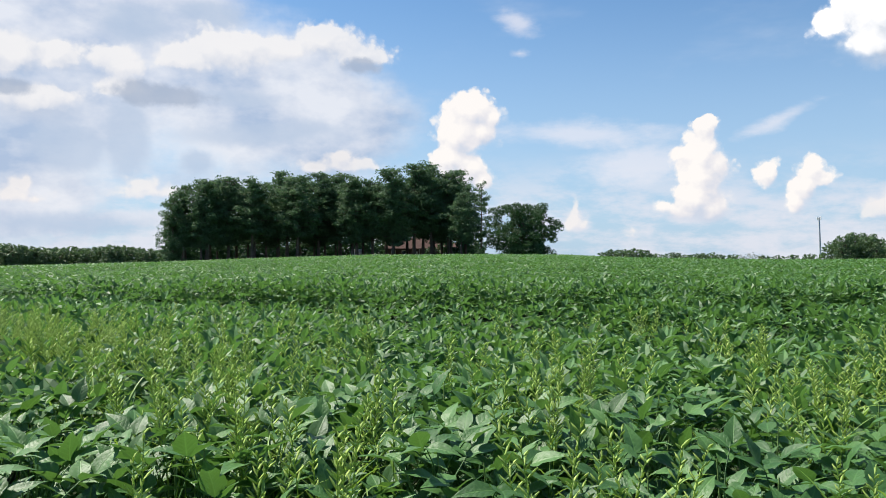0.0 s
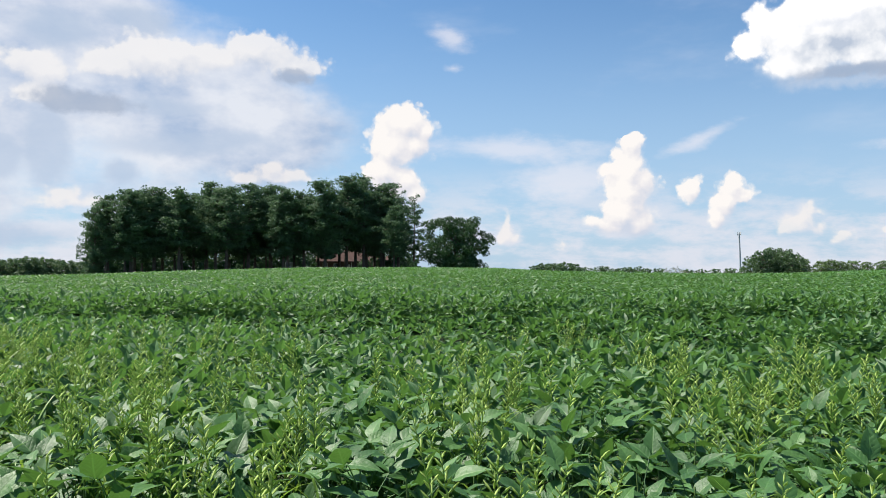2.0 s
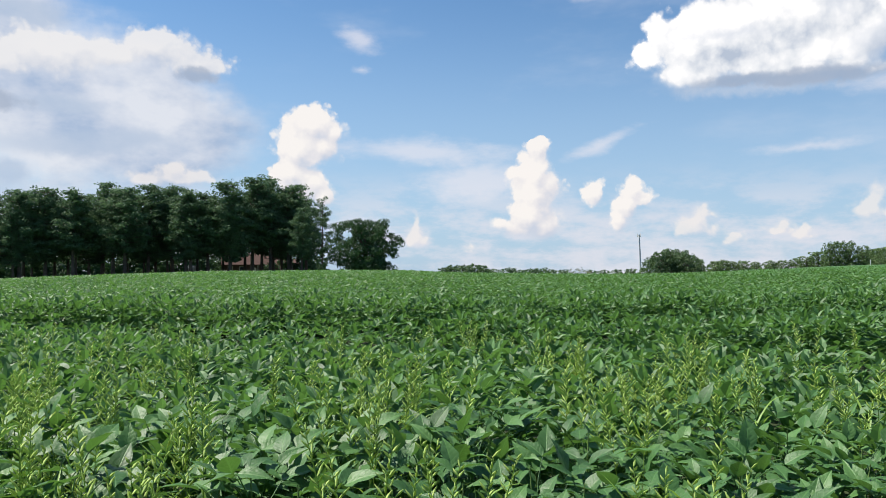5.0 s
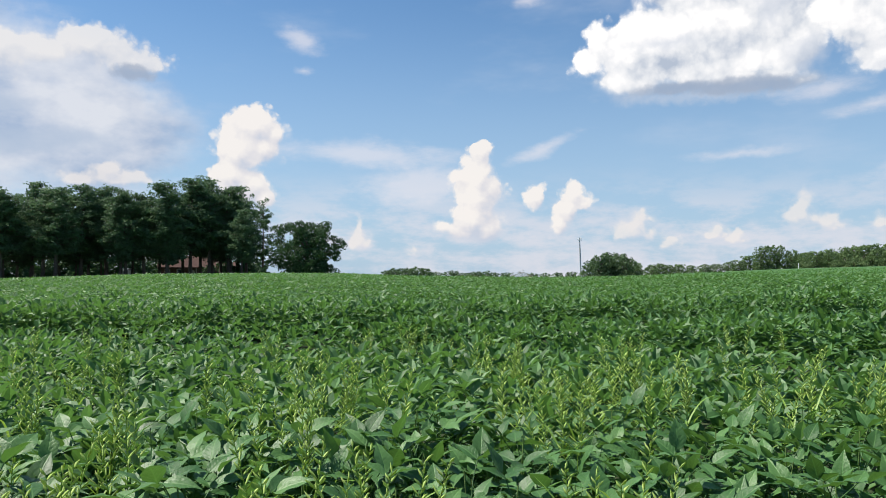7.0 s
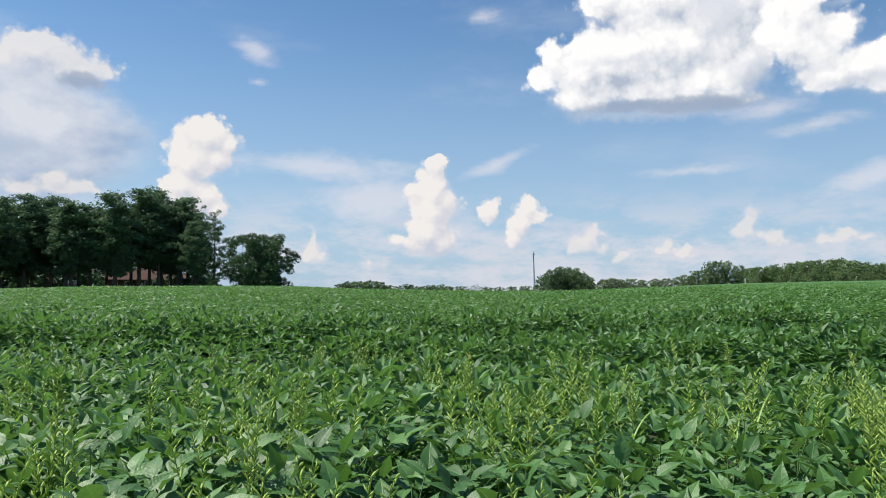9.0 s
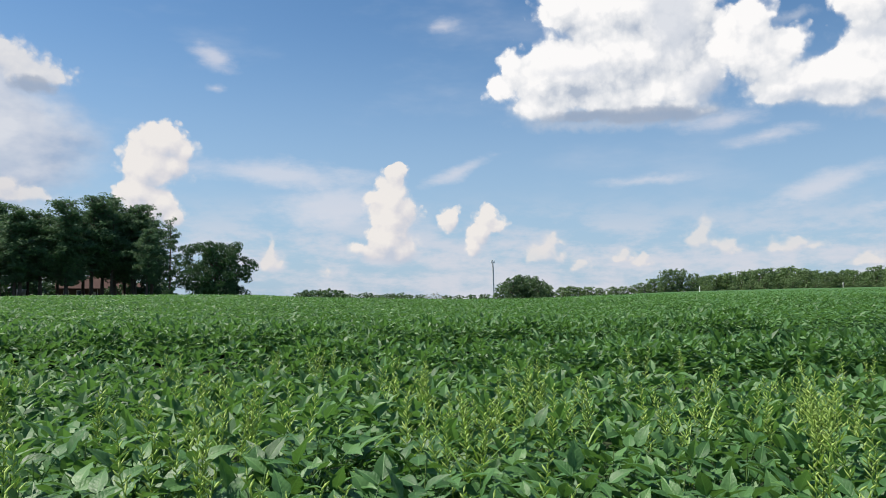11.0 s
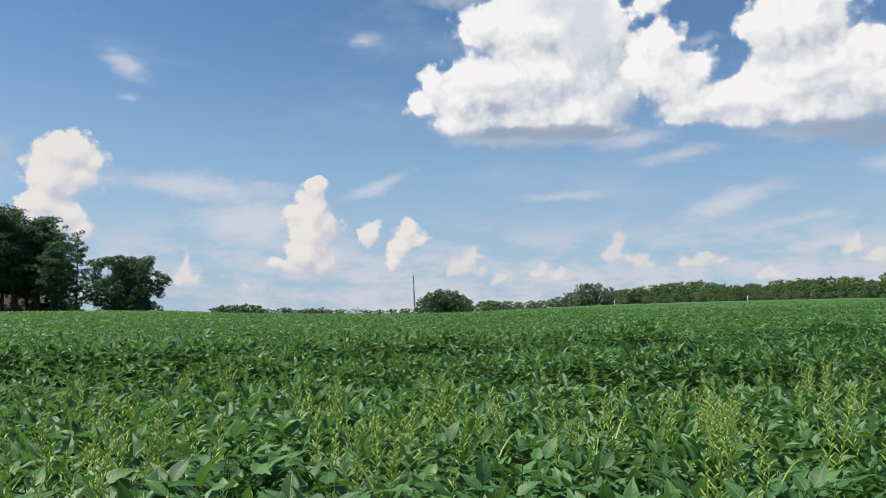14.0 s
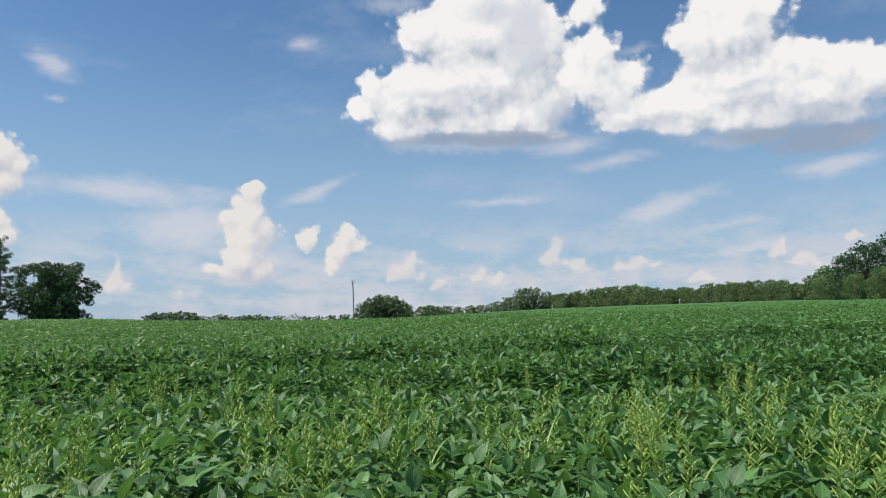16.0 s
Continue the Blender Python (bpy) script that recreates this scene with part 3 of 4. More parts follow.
def field_of(plans, where, yaws, scales, leaflet, top, grow):
    """One joined mesh: a plan for each place, of its top leaves alone."""
    lv, lf = leaflet
    all_v, all_f, base = [], [], 0
    for n, plan in enumerate(plans):
        pick = np.arange(len(where)) % len(plans) == n
        m, at, size = plan_turns(plan[-top:])
        one = (np.einsum("kij,vj->kvi", m, lv) * (size * grow)[:, None, None] + at[:, None]).reshape(-1, 3)
        faces = (lf[None] + (np.arange(len(at)) * len(lv))[:, None, None]).reshape(-1, lf.shape[1])
        c, s = np.cos(yaws[pick]), np.sin(yaws[pick])
        o = np.zeros_like(c)
        spin = np.stack([c, -s, o, s, c, o, o, o, o + 1], -1).reshape(-1, 3, 3)
        v = np.einsum("pij,vj->pvi", spin, one) * scales[pick][:, None, None] + where[pick][:, None]
        f = faces[None] + (np.arange(pick.sum()) * len(one))[:, None, None] + base
        all_v.append(v.reshape(-1, 3))
        all_f.append(f.reshape(-1, lf.shape[1]))
        base += v.shape[0] * v.shape[1]
    return np.concatenate(all_v), np.concatenate(all_f)


def scatter(r, spacing, near, far, left, right):
    """Jittered places on a grid within a ring sector (degrees right of ahead)."""
    g = np.arange(-far, far, spacing)
    x, y = np.meshgrid(g, g)
    x, y = x.ravel() + r.uniform(-0.45, 0.45, x.size) * spacing, y.ravel() + r.uniform(-0.45, 0.45, y.size) * spacing
    d, a = np.hypot(x, y), np.degrees(np.arctan2(x, y))
    ok = (d > near) & (d < far) & (a > left) & (a < right)
    return x[ok], y[ok]


def vigour(r, x, y):
    """Plant size from place to place."""
    wave = 0.035 * np.sin(x * 1.3 + 1.7 * np.sin(y * 0.8)) + 0.035 * np.sin(y * 1.1 + 2.0 * np.sin(x * 0.5))
    one, two = swales(x, y)
    ridge = 0.17 * np.exp(-((one - 0.5) / 0.6) ** 2) + 0.17 * np.exp(-((two - 0.5) / 0.55) ** 2) * np.clip((x + 1.0) / 2.5, 0, 1)
    return (1.0 + wave + r.uniform(-0.11, 0.09, len(x)) + ridge) * (1 - 0.58 * furrow(x, y))


plant_plans = [plant_plan(rng, 17, 1.12) for _ in range(5)]
mid_plans = [plant_plan(rng, 15, 1.1) for _ in range(5)]
level_plans = [plant_plan(rng, 14, 0.3) for _ in range(5)]
fine = leaflet_fine()
plants = []
for plan in plant_plans:
    plant = new("soybean_plant")
    tagged(plant, "leafy green soybean plant with broad three-part leaves", "soybean plant", "soybean plants in the field")
    height = max(p[2] for p in plan)
    stem_v, stem_f = tube([(0, 0, -0.02), (0.008, 0.01, height * 0.4), (-0.01, 0.006, height * 0.75), (0, 0, height)], [0.006, 0.005, 0.004, 0.002])
    part("stem", mesh_from("stem", stem_v, stem_f, STEM, True), plant)
    for single in plan:
        m, at, size = plan_turns([single])
        lv, lf, luv = fine
        v = (np.einsum("kij,vj->kvi", m, lv) * size[:, None, None] + at[:, None]).reshape(-1, 3)
        f = (lf[None] + (np.arange(3) * len(lv))[:, None, None]).reshape(-1, 4)
        y, out, z = single[:3]
        end = np.array([-math.sin(y) * out, math.cos(y) * out, z])
        pv, pf = tube([(0, 0, z - 0.16), end * (0.5, 0.5, 1) - (0, 0, 0.05), end], [0.003, 0.0022, 0.0018], 3)
        part("leaf", mesh_from("leaf", np.r_[v, pv], np.r_[f, pf + len(v)], SOY, True, np.r_[np.tile(luv, (3, 1)), np.full((len(pv), 2), 0.5)]), plant)
    plants.append(plant)

x, y = scatter(rng, 0.24, 1.5, 3.6, -35, 67)
size = vigour(rng, x, y) * np.interp(np.hypot(x, y), (1.5, 1.8, 2.3), (0.76, 0.88, 1.02))
z = ground_z(x, y)
for n in range(len(x)):
    here = pose(x[n], y[n], z[n], rng.uniform(-6, 6), rng.uniform(-6, 6), rng.uniform(0, 360)) @ Matrix.Scale(size[n], 4)
    if n < len(plants):
        plants[n].matrix_basis = here
    else:
        ob = copy_thing(plants[n % len(plants)], here)
        ob.scale = (size[n],) * 3

crop_v, crop_f = [], []
base = 0
for near, far, spacing, top, leaflet, grow, plans in ((3.6, 9.0, 0.235, 13, leaflet_mid(), 1.05, mid_plans), (9.0, 14.5, 0.24, 13, leaflet_far(), 1.1, mid_plans), (14.5, 41, 0.265, 6, leaflet_far(), 1.15, level_plans)):
    x, y = scatter(rng, spacing, near, far, -37, 69)
    s = vigour(rng, x, y)
    keep = np.hypot(x, y) < np.where(np.degrees(np.arctan2(x, y)) < 12, 41, 36)
    x, y, s = x[keep], y[keep], s[keep]
    v, f = field_of(plans, np.stack([x, y, ground_z(x, y)], -1), rng.uniform(0, 6.28, len(x)), s, leaflet, top, grow)
    crop_v.append(v)
    crop_f.append(f + base)
    base += len(v)
# the crop goes on beside and behind the camera
x, y = scatter(rng, 0.26, 1.25, 7.0, -180, 180)
a = np.degrees(np.arctan2(x, y))
ok = (a < -35) | (a > 67)
x, y = x[ok], y[ok]
v, f = field_of(level_plans, np.stack([x, y, ground_z(x, y)], -1), rng.uniform(0, 6.28, len(x)), vigour(rng, x, y), leaflet_far(), 7, 1.1)
crop_v.append(v)
crop_f.append(f + base)
base += len(v)
# far leaves, thinning with distance
count = 90000
r = 40 * (150 / 40) ** (rng.uniform(0, 1, count) ** 1.3)
a = rng.uniform(-36, 68, count)
ok = crop_here(r, a)
r, a = r[ok], a[ok]
x, y = r * np.sin(np.radians(a)), r * np.cos(np.radians(a))
lv, lf = np.array([(-0.27, 0.1, 0), (0.27, 0.1, 0), (0, 1, 0)]), np.array([(0, 1, 2)])
m = turn(rng.uniform(0, 6.28, len(r)), rng.uniform(-0.15, 0.75, len(r)), rng.uniform(-0.5, 0.5, len(r)))
s = 0.13 * (r / 30) ** 0.45 * rng.uniform(0.7, 1.3, len(r))
v = np.einsum("kij,vj->kvi", m, lv) * s[:, None, None] + np.stack([x, y, ground_z(x, y) + rng.uniform(0.76, 0.96, len(r))], -1)[:, None]
crop_v.append(v.reshape(-1, 3))
crop_f.append((lf[None] + (np.arange(len(r)) * 3)[:, None, None]).reshape(-1, 3) + base)
tagged(new("soybean_field", mesh_from("soybean_field", np.concatenate(crop_v), np.concatenate(crop_f), SOY_FIELD)), "wide field of leafy green soybean plants", "crop field", kind="stuff")
del crop_v, crop_f, v, m


# ---- grass weeds among the crop ----
def weed(r):
    """A grass weed: stalks with a spike of short seed branches, and arching blades."""
    ob = new("grass_weed")
    tagged(ob, "pale green grass weed with spiky seed heads, among soybeans", "grass weed", "grass weeds among the crop")
    for n in range(r.integers(2, 4)):
        yaw, lean, h = r.uniform(0, 6.28), r.uniform(0.02, 0.20), r.uniform(0.94, 1.14)
        way = np.array([math.cos(yaw) * lean, math.sin(yaw) * lean, 0])
        foot = np.array([r.uniform(-0.03, 0.03), r.uniform(-0.03, 0.03), 0])
        line = np.array([foot + way * t * t + np.array([0, 0, h * t]) for t in np.linspace(0, 1, 6)])
        v, f = tube(line, np.linspace(0.0035, 0.0012, 6), 4)
        part("stalk", mesh_from("stalk", v, f, GRASS_BLADE, True), ob)
        vs, fs, base = [], [], 0
        for k in range(20):
            t = k / 19
            p = foot + way * (0.80 + 0.20 * t) ** 2 + np.array([0, 0, h * (0.80 + 0.20 * t)])
            y2 = k * 2.5 + r.uniform(-0.4, 0.4)
            ln = 0.030 * (1 - 0.6 * t) * r.uniform(0.6, 1.4) + 0.010
            d = np.array([math.cos(y2) * 0.75, math.sin(y2) * 0.75, 0.75]) * ln
            v, f = tube([p, p + d * 0.55, p + d * 1.05], [0.0015, 0.0044, 0.0010], 3)
            vs.append(v)
            fs.append(f + base)
            base += len(v)
        part("seed_head", mesh_from("seed_head", np.concatenate(vs), np.concatenate(fs), SEED, True), ob, "yellowish spike of seed branches")
    for n in range(r.integers(4, 7)):
        yaw, z0, ln = r.uniform(0, 6.28), r.uniform(0.55, 0.82), r.uniform(0.18, 0.32)
        d, s = np.array([math.cos(yaw), math.sin(yaw), 0]), np.array([-math.sin(yaw), math.cos(yaw), 0])
        arch = r.uniform(0.5, 1.5)
        vs = []
        for t in np.linspace(0, 1, 7):
            c = d * ln * t * 0.75 + np.array([0, 0, z0 + ln * (0.95 * t - arch * 0.62 * t * t)])
            wd = 0.0045 * (1 - t ** 2.5) + 0.0005
            vs += [c - s * wd + (0, 0, wd * 0.4), c, c + s * wd + (0, 0, wd * 0.4)]
        fs = [(i * 3 + j, i * 3 + j + 1, i * 3 + j + 4, i * 3 + j + 3) for i in range(6) for j in (0, 1)]
        part("blade", mesh_from("blade", np.array(vs), np.array(fs), GRASS_BLADE, True), ob)
    return ob


weed_rng = np.random.default_rng(23)
weeds = [weed(weed_rng) for _ in range(6)]
# patches where the weeds stand thickest: place, spread, how many
spots = []
for cx, cy, sx, sy, n in ((-2.1, 4.5, 0.5, 0.5, 34), (-0.75, 2.6, 0.3, 0.4, 18), (-1.15, 3.4, 0.4, 0.5, 14), (-0.35, 2.1, 0.2, 0.25, 5), (0.1, 4.6, 0.3, 0.3, 4), (0.6, 3.5, 0.25, 0.3, 6), (0.42, 2.2, 0.15, 0.2, 4),
                          (1.7, 4.7, 0.35, 0.35, 6), (2.1, 4.4, 0.3, 0.3, 4), (1.05, 2.0, 0.15, 0.15, 3), (0.25, 2.7, 0.15, 0.2, 3), (1.9, 3.5, 0.2, 0.3, 5), (2.2, 3.3, 0.25, 0.3, 5), (3.1, 3.0, 0.22, 0.22, 10),
                          (2.9, 2.3, 0.2, 0.2, 6), (3.3, 2.0, 0.25, 0.25, 6), (1.65, 1.6, 0.15, 0.12, 2), (3.7, 2.7, 0.4, 0.4, 6), (1.2, 3.0, 0.6, 0.5, 5), (2.9, 1.6, 0.3, 0.2, 2), (-0.2, 3.4, 0.6, 0.5, 6)):
    spots += list(zip(rng.normal(cx, sx, n), rng.normal(cy, sy, n)))
n = 0
for x, y in spots:
    if math.hypot(x, y) < 1.75:
        continue
    here = pose(x, y, float(ground_z(x, y)), rng.uniform(-7, 7), rng.uniform(-7, 7), rng.uniform(0, 360))
    if n < len(weeds):
        weeds[n].matrix_basis = here
    else:
        copy_thing(weeds[n % len(weeds)], here)
    n += 1


def weed_patch(sources, places):
    """The grass weeds further off, joined: blades and stalks, then seed heads."""
    vs, fs, kinds, base = [], [], [], 0
    for k, (x, y) in enumerate(places):
        spin = np.array(pose(0, 0, 0, rng.uniform(-7, 7), rng.uniform(-7, 7), rng.uniform(0, 360)).to_3x3())
        for child in sources[k % len(sources)].children:
            me = child.data
            co, quads = np.empty(len(me.vertices) * 3, np.float32), np.empty(len(me.polygons) * 4, np.int32)
            me.vertices.foreach_get("co", co)
            me.loops.foreach_get("vertex_index", quads)
            vs.append(co.reshape(-1, 3) @ spin.T + (x, y, float(ground_z(x, y))))
            fs.append(quads.reshape(-1, 4) + base)
            kinds += [int(me.materials[0] is SEED)] * len(me.polygons)
            base += len(me.vertices)
    me = mesh_from("weed_patch", np.concatenate(vs), np.concatenate(fs), GRASS_BLADE, True)
    me.materials.append(SEED)
    me.polygons.foreach_set("material_index", np.array(kinds, np.int32))
    tagged(new("weed_patch", me), "thin scatter of pale green grass weeds further into the soybeans", "grass weed", kind="stuff")


far_spots = []
for cx, cy, sx, sy, n in ((-2.9, 5.6, 0.6, 0.6, 44), (-3.6, 6.4, 0.8, 0.8, 22), (-1.0, 6.0, 0.9, 0.6, 9), (0.4, 6.2, 0.8, 0.7, 7), (2.0, 6.0, 0.8, 0.7, 6), (3.6, 5.0, 0.8, 0.6, 6), (4.8, 3.6, 0.7, 0.6, 11), (5.2, 2.4, 0.7, 0.6, 8)):
    far_spots += list(zip(rng.normal(cx, sx, n), rng.normal(cy, sy, n)))
weed_patch(weeds, far_spots)

# ---- trees ----
def cards(r, centres, radii, count, long, wide, up=0.3):
    """Small leaf clumps over the outsides of ellipsoids, lying along their skin: diamonds of two triangles."""
    volume = radii[:, 0] ** 2
    which = r.choice(len(centres), count, p=volume / volume.sum())
    d = r.normal(size=(count, 3))
    d /= np.linalg.norm(d, axis=1, keepdims=True)
    p = centres[which] + d * radii[which] * (r.uniform(0.35, 1.0, count) ** 0.5)[:, None]
    n = d + r.normal(size=(count, 3)) * 0.42 + (0, 0, up)
    n /= np.linalg.norm(n, axis=1, keepdims=True)
    a = np.cross(n, r.normal(size=(count, 3)))
    a /= np.linalg.norm(a, axis=1, keepdims=True)
    b = np.cross(n, a)
    s = r.uniform(0.6, 1.3, count)[:, None]
    v = np.stack([p - a * long * s, p + b * wide * s - n * wide * 0.3, p + a * long * s, p - b * wide * s - n * wide * 0.3], 1).reshape(-1, 3)
    i = np.arange(count) * 4
    return v, np.concatenate([np.stack([i, i + 1, i + 2], -1), np.stack([i, i + 2, i + 3], -1)])


def limbs_mesh(name, limbs, sides=5):
    vs, fs, base = [], [], 0
    for points, radii in limbs:
        v, f = tube(points, radii, sides)
        vs.append(v)
        fs.append(f + base)
        base += len(v)
    return mesh_from(name, np.concatenate(vs), np.concatenate(fs), BARK, True)


def pine(r, label, bare=0.35, spread=1.0, count=9500, sparse=False):
    """A tall pine, 20 m high: bare lower trunk, level limbs, rounded tufted crown."""
    ob = new("pine_tree")
    tagged(ob, label, "pine tree", "pine grove round the house")
    h = 20.0
    bend = r.uniform(-0.5, 0.5, 2)
    line = np.array([(bend[0] * t * t, bend[1] * t * t, h * 0.96 * t) for t in np.linspace(0, 1, 8)])
    line[0, 2] = -0.3
    v, f = tube(line, np.linspace(0.30, 0.06, 8) + np.array([0.08] + [0] * 7), 8)
    part("trunk", mesh_from("trunk", v, f, BARK, True), ob)
    limbs, centres, radii = [], [], []
    z = h * bare
    while z < h * 0.97:
        t = (z - h * bare) / (h * (1 - bare))
        reach = spread * (3.8 * max(0.0, 1 - t ** 1.6) ** 0.7 * (0.6 + 0.4 * min(1, t * 3)) + 0.3)
        for k in range(r.integers(5, 8) if not sparse else r.integers(2, 4)):
            yaw, ln = r.uniform(0, 6.28), reach * r.uniform(0.55, 1.1)
            o = np.array([bend[0] * (z / h) ** 2, bend[1] * (z / h) ** 2, z])
            e = o + np.array([math.cos(yaw) * ln, math.sin(yaw) * ln, ln * (r.uniform(-0.12, 0.25) + 0.55 * t * t)])
            limbs.append(([o, (o + e) / 2 + (0, 0, -0.1), e], [0.07, 0.05, 0.02]))
            for u in ((1.0, 0.82, 0.62, 0.42, 0.22) if ln > 1.6 else (1.0, 0.5)):
                centres.append(o + (e - o) * u + (r.uniform(-0.5, 0.5), r.uniform(-0.5, 0.5), r.uniform(0.0, 0.6)))
                s = r.uniform(0.44, 0.92) * (0.95 + 0.25 * (1 - t))
                radii.append((s, s, s * 0.74))
        z += r.uniform(0.70, 1.0) * (1.5 if sparse else 1.0)
    centres.append(np.array([bend[0], bend[1], h * 0.97]))
    radii.append((0.8, 0.8, 0.8))
    tagged(part("branchwork", limbs_mesh("branchwork", limbs, 4), ob), kind="stuff")
    v, f = cards(r, np.array(centres), np.array(radii), count, 0.22, 0.125)
    part("crown", mesh_from("crown", v, f, NEEDLES), ob)
    return ob


def broadleaf(r, name, label, category, group, leaves, h=10.0, width=7.0, low=0.12, clumps=46, count=3600, long=0.26, wide=0.17, trunk=0.3, core=0.36):
    """A spreading broad-leaved tree: short trunk, forked limbs, billowing crown with gaps."""
    ob = new(name)
    tagged(ob, label, category, group)
    fork = h * 0.22
    v, f = tube([(0, 0, -0.3), (0.03, 0, 0.25), (0.05, 0.05, fork), (0.1, 0.0, h * 0.55), (0.1, 0.1, h * 0.85)], [trunk * 1.5, trunk, trunk * 0.8, trunk * 0.45, trunk * 0.1], 8)
    part("trunk", mesh_from("trunk", v, f, BARK, True), ob)
    limbs, centres, radii = [], [], []
    for n in range(clumps):
        u = (n + 0.5) / clumps
        z = h * (low + (0.93 - low) * u)
        t = (z / h - low) / (1 - low)
        reach = width / 2 * math.sqrt(max(0.03, 1 - (abs(t - 0.36) / 0.66) ** 2.2)) * r.uniform(0.08, 1.0) ** 0.6
        yaw = n * 2.4 + r.uniform(-0.4, 0.4)
        e = np.array([math.cos(yaw) * reach, math.sin(yaw) * reach, z])
        centres.append(e)
        s = h * r.uniform(0.07, 0.15)
        radii.append((s, s, s * 0.72))
        if n % 2 == 0:
            o = np.array([0.05, 0.05, min(max(fork * 0.8, z * 0.55), h * 0.75)])
            limbs.append(([o, (o + e) / 2 + (0, 0, 0.05 * h), e], [trunk * 0.35, trunk * 0.2, trunk * 0.06]))
    tagged(part("branchwork", limbs_mesh("branchwork", limbs, 4), ob), kind="stuff")
    if core:
        centres += [np.array([0, 0, h * 0.42]), np.array([0, 0, h * 0.16])]
        radii += [(core * width, core * width, h * 0.40), (core * width * 1.1, core * width * 1.1, h * 0.16)]
    v, f = cards(r, np.array(centres), np.array(radii), count, long, wide, 0.0)
    part("crown", mesh_from("crown", v, f, leaves), ob)
    return ob


used = set()


def stand(ob, a, d, top, native, stretch=1.0, label="", min_h=1.0):
    """Sets a tree at a degrees to the right and d metres away, its top at the elevation given; the first use moves the tree itself."""
    x, y = d * math.sin(radians(a)), d * math.cos(radians(a))
    z = float(ground_z(x, y))
    h = max(min_h, EYE + d * math.tan(radians(top)) - z)
    k = h / native
    m = pose(x, y, z, 0, 0, rng.uniform(0, 360))
    if ob.name in used:
        ob = copy_thing(ob, m)
    else:
        used.add(ob.name)
        ob.matrix_basis = m
    ob.scale = (k * stretch, k * stretch, k)
    if label:
        tagged(ob, label)
    return ob


tall = "tall dark green pine with a bare lower trunk"
pines = [pine(rng, tall, 0.26, 1.15), pine(rng, tall, 0.30, 1.25), pine(rng, tall, 0.22, 1.1), pine(rng, tall, 0.34, 1.2)]
skirted = pine(rng, "broad dark pine with layered branches almost to the ground", 0.06, 1.35, 11000)
airy = pine(rng, "thin-crowned pine with sky showing between its limbs", 0.30, 1.1, 3600, True)
SKYLINE = np.array([(-20.6, 3.2), (-19.5, 4.33), (-18.39, 5.23), (-17.06, 5.83), (-15.52, 6.03), (-13.95, 5.91), (-12.07, 6.44), (-10.62, 6.23), (-9.11, 6.51), (-7.59, 6.45), (-6.35, 6.14), (-5.27, 5.98),
                    (-3.61, 6.91), (-2.18, 7.21), (-0.8, 7.09), (0.59, 6.75), (1.59, 5.67), (2.77, 5.54)])
stand(skirted, -19.3, 168, 4.4, 20, 1.0)
for n, (a, top) in enumerate(SKYLINE[2:-1]):
    stand(pines[n % 4], a + rng.uniform(-0.1, 0.1), rng.uniform(165, 185), top * 0.97, 20, 1.42)
stand(airy, 2.85, 170, 5.55, 20, 1.0)
for n in range(26):
    a = -18.8 + 20.6 * (n + rng.uniform(0.1, 0.9)) / 26
    stand(pines[(n * 3 + 1) % 4], a, rng.uniform(163, 200), float(np.interp(a, SKYLINE[:, 0], SKYLINE[:, 1])) * rng.uniform(0.70, 0.94), 20, rng.uniform(1.15, 1.45))

oak = broadleaf(rng, "oak_tree", "broad round dark green oak standing apart from the pines", "oak tree", "", OAK, 12.0, 15.5, 0.10, 130, 17000, 0.23, 0.15, 0.42, 0.34)
stand(oak, 5.9, 165, 4.12, 12)
bush = broadleaf(rng, "shrub", "small rounded dark green shrub beside the grove", "shrub", "", OAK, 2.4, 2.6, 0.02, 26, 1400, 0.12, 0.08, 0.06)
stand(bush, 2.75, 160, 0.84, 2.4)

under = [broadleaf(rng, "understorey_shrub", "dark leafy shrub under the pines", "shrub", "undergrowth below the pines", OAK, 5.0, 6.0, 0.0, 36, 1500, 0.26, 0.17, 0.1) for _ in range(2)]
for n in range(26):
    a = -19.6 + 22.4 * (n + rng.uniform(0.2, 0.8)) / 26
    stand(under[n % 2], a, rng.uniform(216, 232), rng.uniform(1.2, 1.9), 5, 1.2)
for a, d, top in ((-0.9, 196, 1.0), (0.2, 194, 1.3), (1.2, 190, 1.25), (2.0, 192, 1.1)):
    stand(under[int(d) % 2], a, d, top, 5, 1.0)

woods = "leafy green tree of the wood's edge"
wood_trees = [broadleaf(rng, "woodland_tree", woods, "tree", "trees of the far woods", WOOD_LEAVES, 10.0, 7.5, 0.0, 46, 1500, 0.36, 0.24) for _ in range(4)]
dusky = [broadleaf(rng, "dusky_tree", "dark green tree in a distant tree line", "tree", "distant tree line", COPSE, 10.0, 10.0, 0.0, 44, 1300, 0.46, 0.32) for _ in range(3)]
# distant line to the left
LEFT_LINE = np.array([(-33, 0.8), (-29.84, 0.86), (-29.05, 1.05), (-27.91, 0.7), (-26.42, 0.82), (-24.89, 0.7), (-22.96, 0.94), (-20.98, 0.68), (-17, 0.6)])
for n in range(44):
    a = -33.5 + 17 * n / 43
    stand(dusky[n % 3], a, rng.uniform(390, 430), float(np.interp(a, LEFT_LINE[:, 0], LEFT_LINE[:, 1])) * rng.uniform(0.86, 1.06), 10, 1.35)
